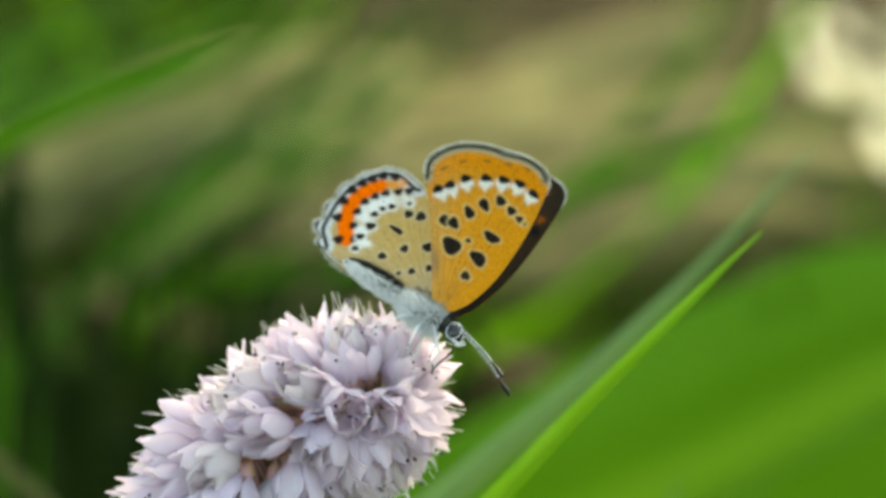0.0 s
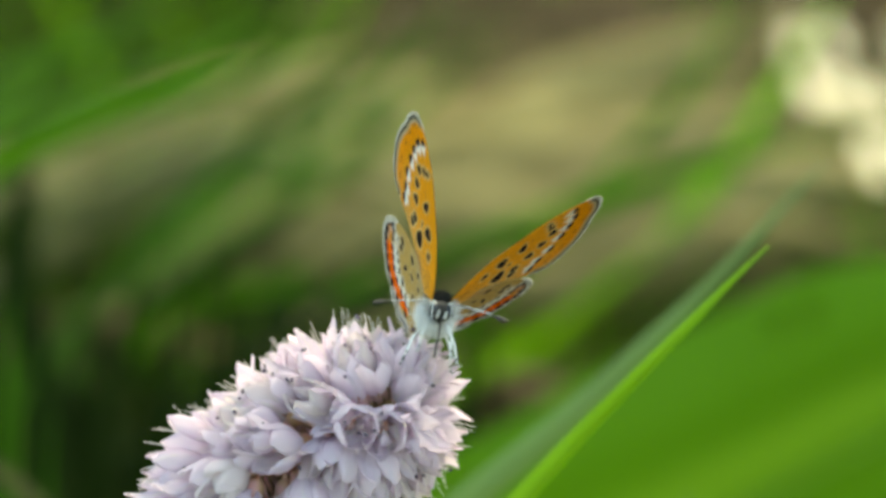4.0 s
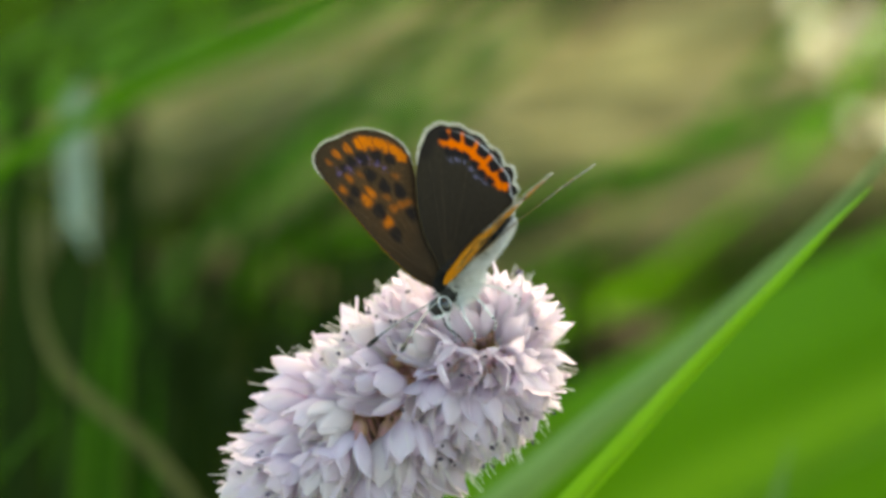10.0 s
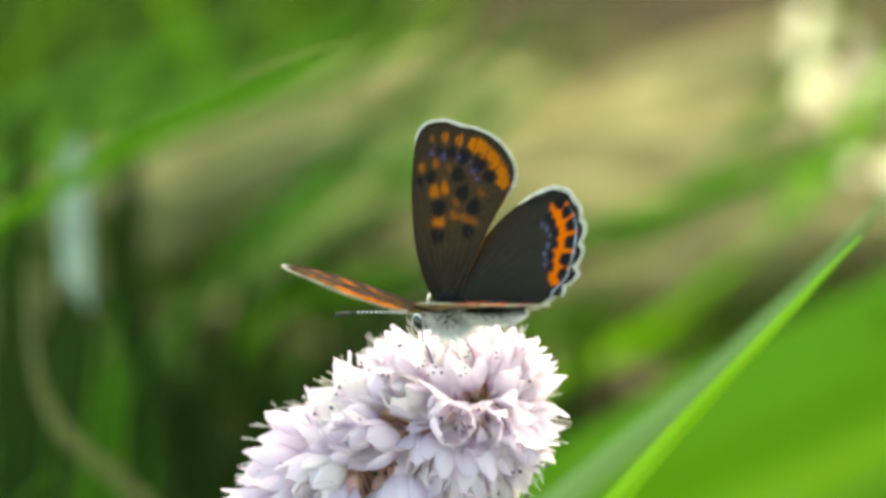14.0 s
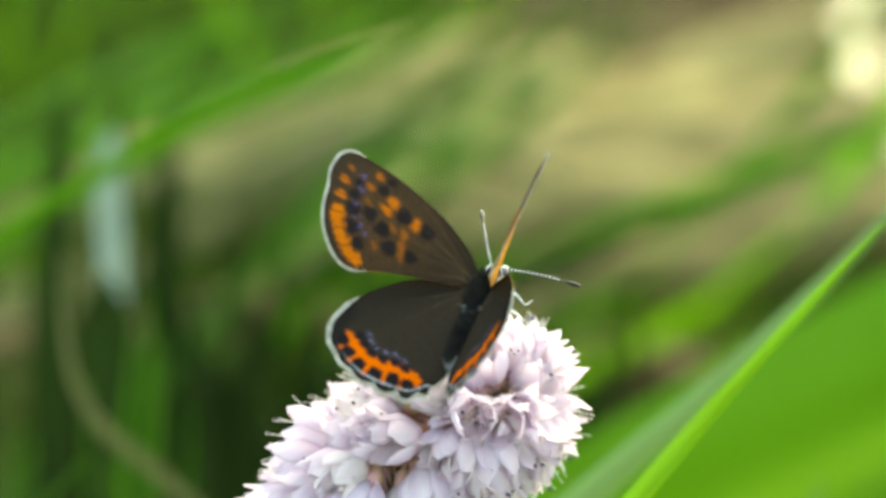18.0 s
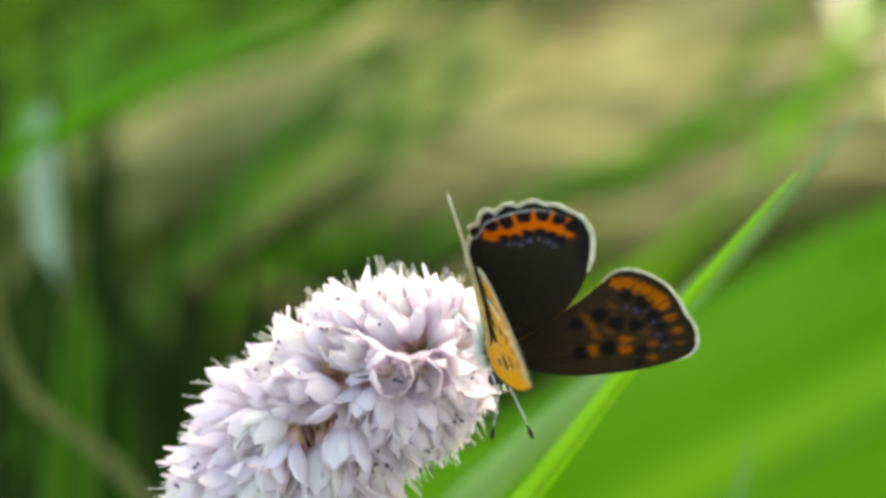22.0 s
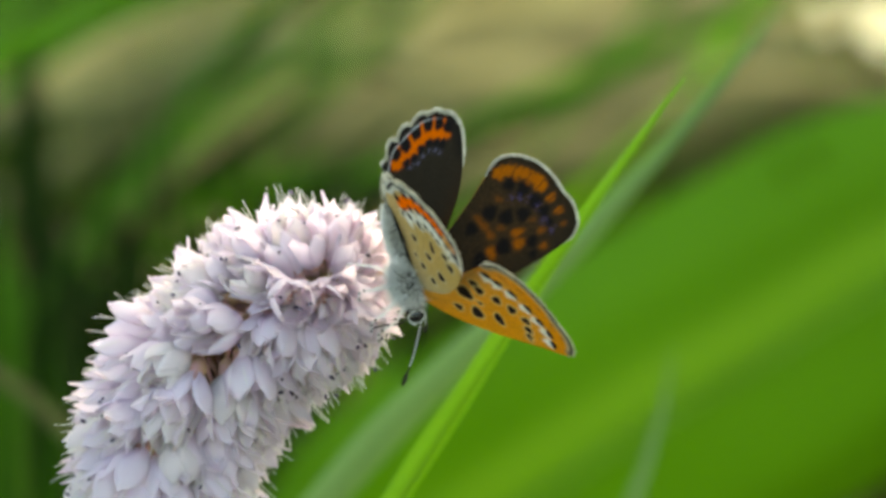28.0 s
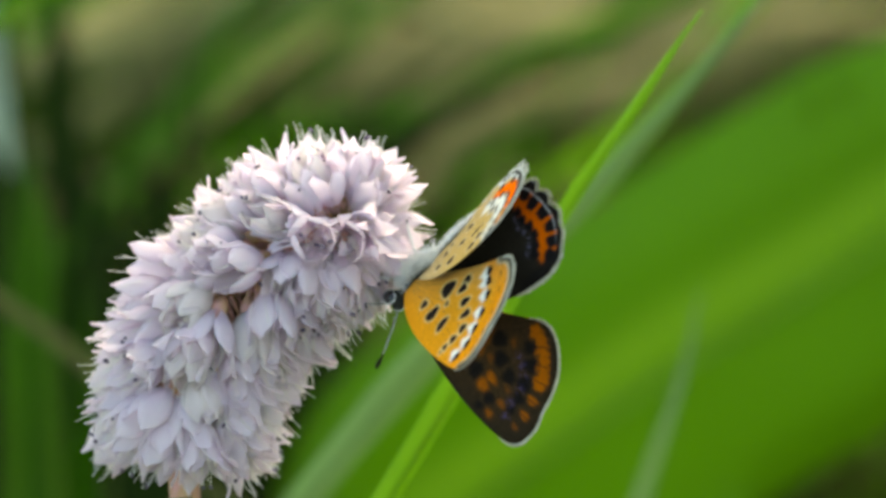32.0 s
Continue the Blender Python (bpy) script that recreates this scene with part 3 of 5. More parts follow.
def broad_leaf():
    """A large lance-shaped leaf on a stalk, rising to the right, with a raised midrib."""
    ctrl = rooted([(-32.2, -78.4, 315), (-2.4, -50.9, 305), (34.2, -28.4, 295), (74.2, -8.6, 295), (125.0, 16.5, 305)])
    o = ctrl[0].copy()
    leaf = new("broad_leaf")
    leaf.matrix_basis = Matrix.Translation(o)
    loc = [p - o for p in ctrl]
    shape = lambda s: 0.03 if s < 0.41 else max(0.03, math.sin(math.pi / 2 * min(1, (s - 0.41) / 0.17)) ** 0.7 * (1 if s < 0.84 else math.cos(math.pi / 2 * (s - 0.84) / 0.162)))
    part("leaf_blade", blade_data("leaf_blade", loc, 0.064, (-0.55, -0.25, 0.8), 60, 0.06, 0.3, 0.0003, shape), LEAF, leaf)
    rib = curve_points(loc, 60)
    part("midrib", tube_data("midrib", [p + Vector((0, -0.0006, 0.0004)) for p in rib[:57]], [0.0009 - 0.000009 * k for k in range(57)], 8), LEAF_RIB, leaf, "paler raised midrib")
    return tagged(leaf, "large bright green bistort leaf lit from behind", "leaf")


LEAF_PLANT = broad_leaf()


# ---------------------------------------------------------------- flower head
def petal_data(name, length, radius, span, flare, pinch, point=0.0):
    """One tepal of a bell: a strip of an egg-shaped cup with a rounded tip, with thickness."""
    verts, faces = [], []
    nu, nv = 9, 6
    for layer in (0, 1):
        for i in range(nu):
            s = i / (nu - 1)
            r = radius * (math.sin(math.pi * (0.10 + (0.72 - pinch) * s)) ** 0.85) + flare * max(0.0, s - 0.72) ** 1.5
            half = span * min(1.0, 0.55 + 1.3 * s) * ((1 - point) * math.sqrt(max(0.004, 1 - max(0.0, (s - 0.55) / 0.455) ** 2)) + point * (1 - max(0.0, (s - 0.45) / 0.56) ** 1.4))
            for k in range(nv):
                q = k / (nv - 1) * 2 - 1
                w = q * half
                rr = r - layer * 0.00006 + 0.00005 * math.sin(7 * s + 4 * q)
                verts.append((rr * math.cos(w), rr * math.sin(w), s * length - 0.06 * length * q * q * s))
    m = nu * nv
    for i in range(nu - 1):
        for k in range(nv - 1):
            a = i * nv + k
            faces.append((a, a + 1, a + nv + 1, a + nv))
            faces.append((m + a + 1, m + a, m + a + nv, m + a + nv + 1))
        a, b = i * nv, i * nv + nv - 1
        faces += [(a, a + nv, m + a + nv, m + a), (b, m + b, m + b + nv, b + nv)]
    me = bpy.data.meshes.new(name)
    me.from_pydata(verts, [], faces)
    return smooth(me)


def stamen_data(name, rnd, reach):
    """Filaments, some with an anther, in one small mesh with two materials."""
    bm = bmesh.new()
    for k in range(8):
        az = 2 * math.pi * k / 8 + rnd.uniform(-0.4, 0.4)
        tilt = rnd.uniform(0.05, 0.30) + (0.35 if rnd.random() < 0.2 else 0.0)
        L = reach * rnd.uniform(0.66, 1.12)
        tip = Vector((math.cos(az) * tilt, math.sin(az) * tilt, 1)).normalized() * L
        mid = tip * 0.5 + Vector((math.cos(az + 0.6), math.sin(az + 0.6), 0)) * rnd.uniform(0.0001, 0.0007)
        pts = curve_points([(0, 0, 0.0006), mid, tip], 6)
        vs = []
        for i, p in enumerate(pts):
            r = 0.000036 * (1.2 - 0.11 * i)
            vs.append([bm.verts.new(p + Vector((math.cos(a) * r, math.sin(a) * r, 0))) for a in (0, 2.1, 4.2)])
        for i in range(5):
            for j in range(3):
                bm.faces.new((vs[i][j], vs[i][(j + 1) % 3], vs[i + 1][(j + 1) % 3], vs[i + 1][j]))
        if rnd.random() < 0.08:
            m = Matrix.Translation(tip) @ Euler((rnd.uniform(-1, 1), rnd.uniform(-1, 1), az)).to_matrix().to_4x4() @ Matrix.Diagonal((0.00024, 0.00013, 0.00013, 1))
            made = bmesh.ops.create_icosphere(bm, subdivisions=1, radius=1.0, matrix=m)
            for v in made["verts"]:
                for f in v.link_faces:
                    f.material_index = 1
    me = bpy.data.meshes.new(name)
    bm.to_mesh(me)
    bm.free()
    me.materials.append(FILAMENT)
    me.materials.append(ANTHER)
    return smooth(me)


def bract_data(name):
    """A small papery scale on the spike's axis."""
    bm = bmesh.new()
    rows = []
    for i in range(4):
        s = i / 3
        w = 0.0006 * math.sin(math.pi * (0.3 + 0.62 * s))
        rows.append([bm.verts.new((0.0003 * math.sin(s * 2.5) - 0.4 * abs(q) * w, q * w, s * 0.0017)) for q in (-1, 0, 1)])
    for a, b in zip(rows, rows[1:]):
        for k in (0, 1):
            bm.faces.new((a[k], a[k + 1], b[k + 1], b[k]))
    me = bpy.data.meshes.new(name)
    bm.to_mesh(me)
    bm.free()
    me.materials.append(BRACT)
    return smooth(me)


def flower_spike():
    rnd = random.Random(11)
    flower = new("bistort_flower")
    flower.matrix_basis = Matrix.Translation(HEAD)
    inv = Matrix.Translation(-HEAD)
    # the spike's axis, from the top down into the stem; its front lies at a = 0
    axis = [inv @ plan(*p) for p in [(4.7, 0.5, 3.6), (2.8, 0.2, 4.6), (-1.1, -1.3, 5.6), (-6.4, -5.1, 6.2), (-9.3, -10.5, 6.4), (-10.3, -15.4, 6.4), (-10.5, -22.0, 6.4)]]
    pts = curve_points(axis, 60)
    core = pts[:56]
    part("spike_axis", tube_data("spike_axis", core, [(0.0008 + 0.0016 * min(1, i / 10)) * (1 if i < 34 else max(0.5, 1 - (i - 34) / 20)) for i in range(len(core))], 10), CALYX, flower)
    low = [pts[-5], pts[-1], inv @ plan(-8.8, -60, 8), inv @ plan(-6, -150, 20)]
    end = inv @ plan(-4, -300, 40)
    end.z = -HEAD.z - 0.06
    low.append(end)
    sp = curve_points(low, 30)
    part("stem", tube_data("stem", sp, [0.0011 + 0.0006 * i / 29 for i in range(30)], 10), STEM, flower, "green stem with a reddish tinge")
    bells = [[petal_data("petal", 0.0036, 0.00138, 0.80, 0.0016, 0.04), petal_data("petal", 0.0034, 0.00142, 0.80, 0.0008, 0.0), petal_data("petal", 0.0038, 0.00130, 0.76, 0.0045, 0.08, 0.5)],
             [petal_data("petal", 0.0037, 0.00136, 0.76, 0.0050, 0.07, 0.65), petal_data("petal", 0.0034, 0.00142, 0.80, 0.0026, 0.04, 0.4), petal_data("petal", 0.0037, 0.00130, 0.72, 0.0075, 0.10, 0.85)]]
    tufts = [stamen_data("stamen_tuft", rnd, 0.0043) for _ in range(10)]
    cal = bmesh.new()
    bmesh.ops.create_uvsphere(cal, u_segments=8, v_segments=6, radius=1.0, matrix=Matrix.Translation((0, 0, 0.0001)) @ Matrix.Diagonal((0.00060, 0.00060, 0.0010, 1)))
    bmesh.ops.create_cone(cal, segments=5, radius1=0.00018, radius2=0.00018, depth=0.003, cap_ends=False, matrix=Matrix.Translation((0, 0, -0.0020)))
    calyx_me = bpy.data.meshes.new("floret")
    cal.to_mesh(calyx_me)
    cal.free()
    calyx_me.materials.append(CALYX)
    smooth(calyx_me)
    front = -AHEAD
    total = 270
    golden = math.pi * (3 - math.sqrt(5))
    for k in range(total):
        s = (k + 0.5) / total
        f = (s ** 0.85) * 44.5 + 0.6
        i = int(f)
        p = pts[i].lerp(pts[i + 1], f - i)
        d = (pts[i] - pts[i + 1]).normalized()
        a = d.cross(Vector((0.1, 0.95, 0.3))).normalized()
        b = d.cross(a).normalized()
        w = k * golden + rnd.uniform(-0.2, 0.2)
        ra = a * math.cos(w) + b * math.sin(w)
        face = ra.dot(front)
        # the florets part along a seam that bares the axis
        if f > 3 and face > (0.955 if f < 12 else 0.985 if f < 26 else 1.1) + rnd.uniform(-0.04, 0.03):
            continue
        lean = 0.95 - 0.85 * min(1.0, f / 9.0) if f < 9 else 0.10 - 0.25 * min(1, (f - 9) / 40)
        way = (ra * math.cos(lean * 1.2) + d * math.sin(lean * 1.2) + Vector((rnd.gauss(0, 0.17), rnd.gauss(0, 0.17), rnd.gauss(0, 0.17)))
               + Vector((-0.1, 0, -0.8)) * min(1.0, max(0.0, f - 6) / 34))
        c = way.dot(front)
        if c > 0:
            way -= front * c * (0.72 - 0.22 * min(1.0, max(0.0, f - 10) / 20))
        way.normalize()
        grow = min(1, f / 14)
        start = p + ra * (0.0004 + 0.0020 * grow + 0.0004 * min(1.0, max(0.0, f - 6) / 14) + 0.0005 * min(1.0, max(0.0, f - 20) / 10)) + front * max(0, face) * 0.0022 * grow + way * rnd.uniform(0.0, 0.0008)
        size = rnd.uniform(0.88, 1.18) * (0.85 if f < 3 else 1.0 + 0.10 * min(1, f / 20))
        q = way.to_track_quat("Z", "Y").to_matrix().to_4x4()
        m = Matrix.Translation(start) @ q @ Matrix.Rotation(rnd.uniform(0, 6.28), 4, "Z") @ Matrix.Scale(size, 4)
        fl = part("floret", calyx_me, None, flower, "", m)
        kind = rnd.randrange(3)
        own = PETAL if rnd.random() < 0.7 else PETAL_CREAM
        pool = bells[0 if rnd.random() < 0.5 else 1]
        turn = rnd.uniform(0, 6.28)
        for j in range(5):
            part("petal", pool[kind], own, fl, "", Matrix.Translation((0, 0, 0.0003)) @ Matrix.Rotation(turn + 2 * math.pi * j / 5 + rnd.uniform(-0.1, 0.1), 4, "Z") @ Matrix.Rotation(rnd.uniform(-0.02, 0.09), 4, "Y") @ Matrix.Diagonal((1.0 + 0.05 * (j % 2), 1.0, rnd.uniform(0.92, 1.06), 1.0)))
        part("stamen_tuft", rnd.choice(tufts), None, fl, "", Matrix.Translation((0, 0, 0.0002)) @ Matrix.Rotation(rnd.uniform(0, 6.28), 4, "Z"))
    scale = bract_data("bract")
    for k in range(150):
        f = rnd.uniform(0.5, 44)
        i = int(f)
        p = pts[i].lerp(pts[i + 1], f - i)
        d = (pts[i] - pts[i + 1]).normalized()
        a = d.cross(front).normalized()
        w = rnd.gauss(0, 0.8)
        ra = front * math.cos(w) + a * math.sin(w)
        q = (ra + d * rnd.uniform(0.2, 1.2)).normalized().to_track_quat("Z", "Y").to_matrix().to_4x4()
        part("bract", scale, None, flower, "", Matrix.Translation(p + ra * (0.0005 + 0.0016 * min(1, f / 10))) @ q @ Matrix.Rotation(rnd.uniform(0, 6.28), 4, "Z") @ Matrix.Scale(rnd.uniform(0.7, 1.2), 4))
    tagged(flower, "pale pink bistort flower spike of many small florets", "flower")
    return flower


flower = flower_spike()


# ---------------------------------------------------------------- butterfly
def closed(ctrl, n):
    return [Vector((p.x, p.y, 0)) for p in curve_points([(x, y, 0) for x, y in ctrl], n)]


FORE = dict(costa=[(0.6, 0.0), (1.4, 1.6), (1.85, 4.0), (1.85, 6.6), (1.55, 9.4), (1.0, 12.0), (0.5, 12.85)],
            outer=[(0.5, 12.85), (-0.3, 13.15), (-1.7, 13.0), (-2.9, 12.4), (-4.2, 11.9), (-5.7, 10.9), (-6.75, 9.5), (-7.1, 8.1), (-6.65, 7.05)],
            inner=[(-6.65, 7.05), (-5.3, 5.6), (-3.2, 3.0), (-0.9, 0.0)], scallop=0.0)
HIND = dict(costa=[(0.2, 0.3), (-0.9, 3.2), (-2.5, 5.2), (-4.4, 6.7), (-6.2, 7.5)],
            outer=[(-6.2, 7.5), (-7.9, 7.8), (-9.15, 7.3), (-10.1, 6.25), (-10.75, 4.95), (-10.95, 3.5), (-10.85, 2.1), (-10.6, 0.9), (-9.6, -0.1)],
            inner=[(-9.6, -0.1), (-7.4, -0.95), (-3.0, -0.9), (-0.2, -0.3)], scallop=0.60)
INK = (0.020, 0.014, 0.012)


def step(x, e, w=0.09):
    return 1 / (1 + np.exp(-np.clip((x - e) / (w * 0.4), -60, 60)))


def disc(X, Y, x, y, r, w=0.09, ang=0.0, asp=1.0):
    c, s = math.cos(ang), math.sin(ang)
    u, v = (X - x) * c + (Y - y) * s, (-(X - x) * s + (Y - y) * c) * asp
    wob = 1 + 0.10 * np.sin(3 * np.arctan2(v, u) + x * 7 + y * 5)
    return 1 - step(np.hypot(u, v), r * wob, w)


def strip(X, Y, pts, half, w=0.1, rag=0.0):
    """A band along a line of points, with a ragged edge."""
    d = np.full(len(X), 1e9)
    for (x0, y0), (x1, y1) in zip(pts, pts[1:]):
        dx, dy = x1 - x0, y1 - y0
        k = np.clip(((X - x0) * dx + (Y - y0) * dy) / (dx * dx + dy * dy), 0, 1)
        d = np.minimum(d, np.hypot(X - x0 - k * dx, Y - y0 - k * dy))
    return 1 - step(d + rag * np.sin(X * 9 + 2) * np.sin(Y * 8), half, w)


def lay(col, mask, rgb):
    return col * (1 - mask[:, None]) + np.array(rgb)[None, :] * mask[:, None]


def speckle(X, Y, f, seed):
    v = np.sin(np.round(X * f) * 12.9898 + np.round(Y * f) * 78.233 + seed) * 43758.5453
    return v - np.floor(v)


def inward(x, y, c, d):
    """A point moved by d towards c."""
    k = d / math.hypot(c[0] - x, c[1] - y)
    return x + (c[0] - x) * k, y + (c[1] - y) * k


def fore_under(X, Y, m, p):
    out = np.tile(np.array((0.74, 0.285, 0.020)), (len(X), 1))
    # greyer towards the hind edge, clear orange in the outer band
    out = lay(out, step(-X * 0.72 - Y * 0.45, 0.6, 1.6) * 0.55, (0.50, 0.40, 0.20))
    out = lay(out, disc(X, Y, -2.6, 2.4, 1.0, 0.6, 2.3, 2.4) * 0.55, (0.16, 0.14, 0.12))
    out = lay(out, (1 - step(m, 1.75, 0.3)) * 0.6, (0.78, 0.25, 0.012))
    out = lay(out, 1 - step(m, 0.55, 0.14), (0.46, 0.38, 0.25))
    out = lay(out, 1 - step(m, 0.30, 0.08), (0.07, 0.06, 0.05))
    sub = [(-5.35, 6.9), (-4.85, 7.7), (-4.2, 8.85), (-3.05, 9.85), (-1.95, 10.6), (-0.85, 11.15), (0.35, 11.2)]
    for k, (x, y) in enumerate(sub):
        ang = math.atan2(sub[min(k + 1, 6)][1] - sub[max(k - 1, 0)][1], sub[min(k + 1, 6)][0] - sub[max(k - 1, 0)][0])
        wx, wy = inward(x, y, (0, 4.5), 0.36)
        out = lay(out, disc(X, Y, wx, wy, 0.52, 0.16, ang, 1.35) * 0.92, (0.84, 0.82, 0.80))
        tx, ty = inward(x, y, (0, 4.5), 0.70)
        out = lay(out, disc(X, Y, tx, ty, 0.20, 0.12, ang, 0.7) * 0.8, (0.84, 0.80, 0.72))
        out = lay(out, disc(X, Y, x, y, 0.44, 0.09, ang, 1.55), INK)
        ex, ey = inward(x, y, (0, 4.5), -1.25)
        out = lay(out, disc(X, Y, ex, ey, 0.30, 0.12, ang, 2.6) * 0.55, (0.10, 0.06, 0.03))
    for x, y, r, ang, asp in [(-3.65, 5.3, 0.44, -0.5, 1.15), (-3.0, 5.6, 0.46, -0.5, 1.15), (-2.55, 6.98, 0.50, -0.5, 1.35), (-2.02, 8.15, 0.50, -0.4, 1.35), (-1.24, 9.18, 0.42, -0.2, 1.15), (-0.2, 9.1, 0.37, 0.2, 1.1), (0.62, 8.98, 0.30, 0.3, 1.1), (1.12, 8.94, 0.14, 0.3, 1.2), (-0.2, 6.57, 0.66, 0.15, 1.75), (-0.07, 4.66, 0.68, -0.15, 1.4), (-0.05, 3.05, 0.36, 0.3, 1.05), (-2.15, 4.15, 0.74, 0.1, 1.15), (-1.4, 5.25, 0.22, 0.5, 1.3)]:
        out = lay(out, disc(X, Y, x, y, r + 0.13, 0.14, ang, asp) * 0.6, (0.84, 0.66, 0.34))
        out = lay(out, disc(X, Y, x, y, r, 0.08, ang, asp), INK)
    return out


def fore_upper(X, Y, m, p):
    out = np.tile(np.array((0.023, 0.0175, 0.0125)), (len(X), 1))
    warm = disc(X, Y, -2.2, 7.6, 3.9, 2.2) * (0.3 + 0.7 * speckle(X, Y, 7, 2))
    out = lay(out, warm * 0.5, (0.085, 0.043, 0.016))
    ORANGE = (0.37, 0.098, 0.006)
    for x, y, r, ang, asp, st in [(0.60, 10.05, 0.30, 1.4, 1.2, 0.75), (-0.65, 10.12, 0.34, 1.5, 1.4, 0.6), (-0.30, 8.15, 0.50, 1.5, 1.2, 1.0), (-1.20, 8.20, 0.52, 1.5, 1.7, 0.95), (-0.36, 5.92, 0.52, 0.1, 1.25, 1.0), (-1.75, 6.1, 0.42, 0.5, 1.4, 0.5), (-2.6, 5.75, 0.40, 0.6, 1.4, 0.5), (-3.3, 5.4, 0.40, 0.6, 1.6, 0.4), (-2.0, 7.0, 0.36, 1.0, 1.5, 0.35), (-4.2, 7.3, 0.36, 0.8, 1.6, 0.3), (-1.7, 9.6, 0.30, 1.4, 1.5, 0.3)]:
        out = lay(out, disc(X, Y, x, y, r, 0.22, ang, asp) * st * (0.6 + 0.4 * speckle(X, Y, 10, 4)), ORANGE)
    # row of lunules: single spots by the tip, run together towards the hind corner
    grain = 0.82 + 0.18 * speckle(X, Y, 11, 1)
    for x, y, r, ang, asp, st in [(-0.45, 12.0, 0.30, 1.5, 1.5, 0.35), (-1.58, 11.86, 0.42, 1.6, 1.5, 0.8), (-2.78, 11.42, 0.44, 1.8, 1.4, 0.85), (-4.15, 10.78, 0.56, 2.3, 1.2, 1.0)]:
        out = lay(out, disc(X, Y, x, y, r, 0.14, ang, asp) * st * grain, ORANGE)
    out = lay(out, strip(X, Y, [(-3.9, 10.95), (-4.6, 10.55), (-5.4, 9.65), (-6.05, 8.6), (-6.2, 7.6)], 0.40, 0.14, 0.10) * grain, ORANGE)
    for x, y in [(-4.55, 9.75), (-5.3, 8.85), (-5.75, 7.75)]:
        out = lay(out, disc(X, Y, x, y, 0.28, 0.16, 0.6, 1.5) * 0.8 * grain, ORANGE)
    # dark veins cut the lunules
    for (x0, y0), (x1, y1) in [((-1.58, 12.3), (-1.45, 11.3)), ((-2.85, 11.9), (-2.6, 11.0)), ((-4.3, 11.2), (-3.9, 10.4)), ((-5.2, 10.3), (-4.7, 9.6)), ((-6.1, 9.1), (-5.4, 8.6))]:
        out = lay(out, strip(X, Y, [(x0, y0), (x1, y1)], 0.055, 0.05) * 0.7, INK)
    for x, y, r in [(-0.1, 9.2, 0.46), (0.9, 9.1, 0.34), (-0.5, 6.88, 0.64), (-0.1, 4.9, 0.60), (-2.4, 8.95, 0.56), (-2.65, 7.6, 0.60), (-3.45, 6.4, 0.60), (-2.7, 4.75, 0.50), (-1.0, 10.9, 0.34), (-2.0, 10.65, 0.46), (-3.05, 10.1, 0.56), (-4.25, 9.35, 0.56), (-5.0, 8.35, 0.50)]:
        out = lay(out, disc(X, Y, x, y, r, 0.16) * 0.93, (0.010, 0.009, 0.010))
    for x, y in [(-1.3, 10.5), (-2.5, 10.2), (-3.3, 9.7), (-3.7, 8.9), (-0.4, 11.0), (-3.9, 8.3)]:
        vio = disc(X, Y, x, y, 0.26, 0.2) * (speckle(X, Y, 9, 5) > 0.6)
        out = lay(out, vio * 0.25, (0.17, 0.13, 0.42))
    return out


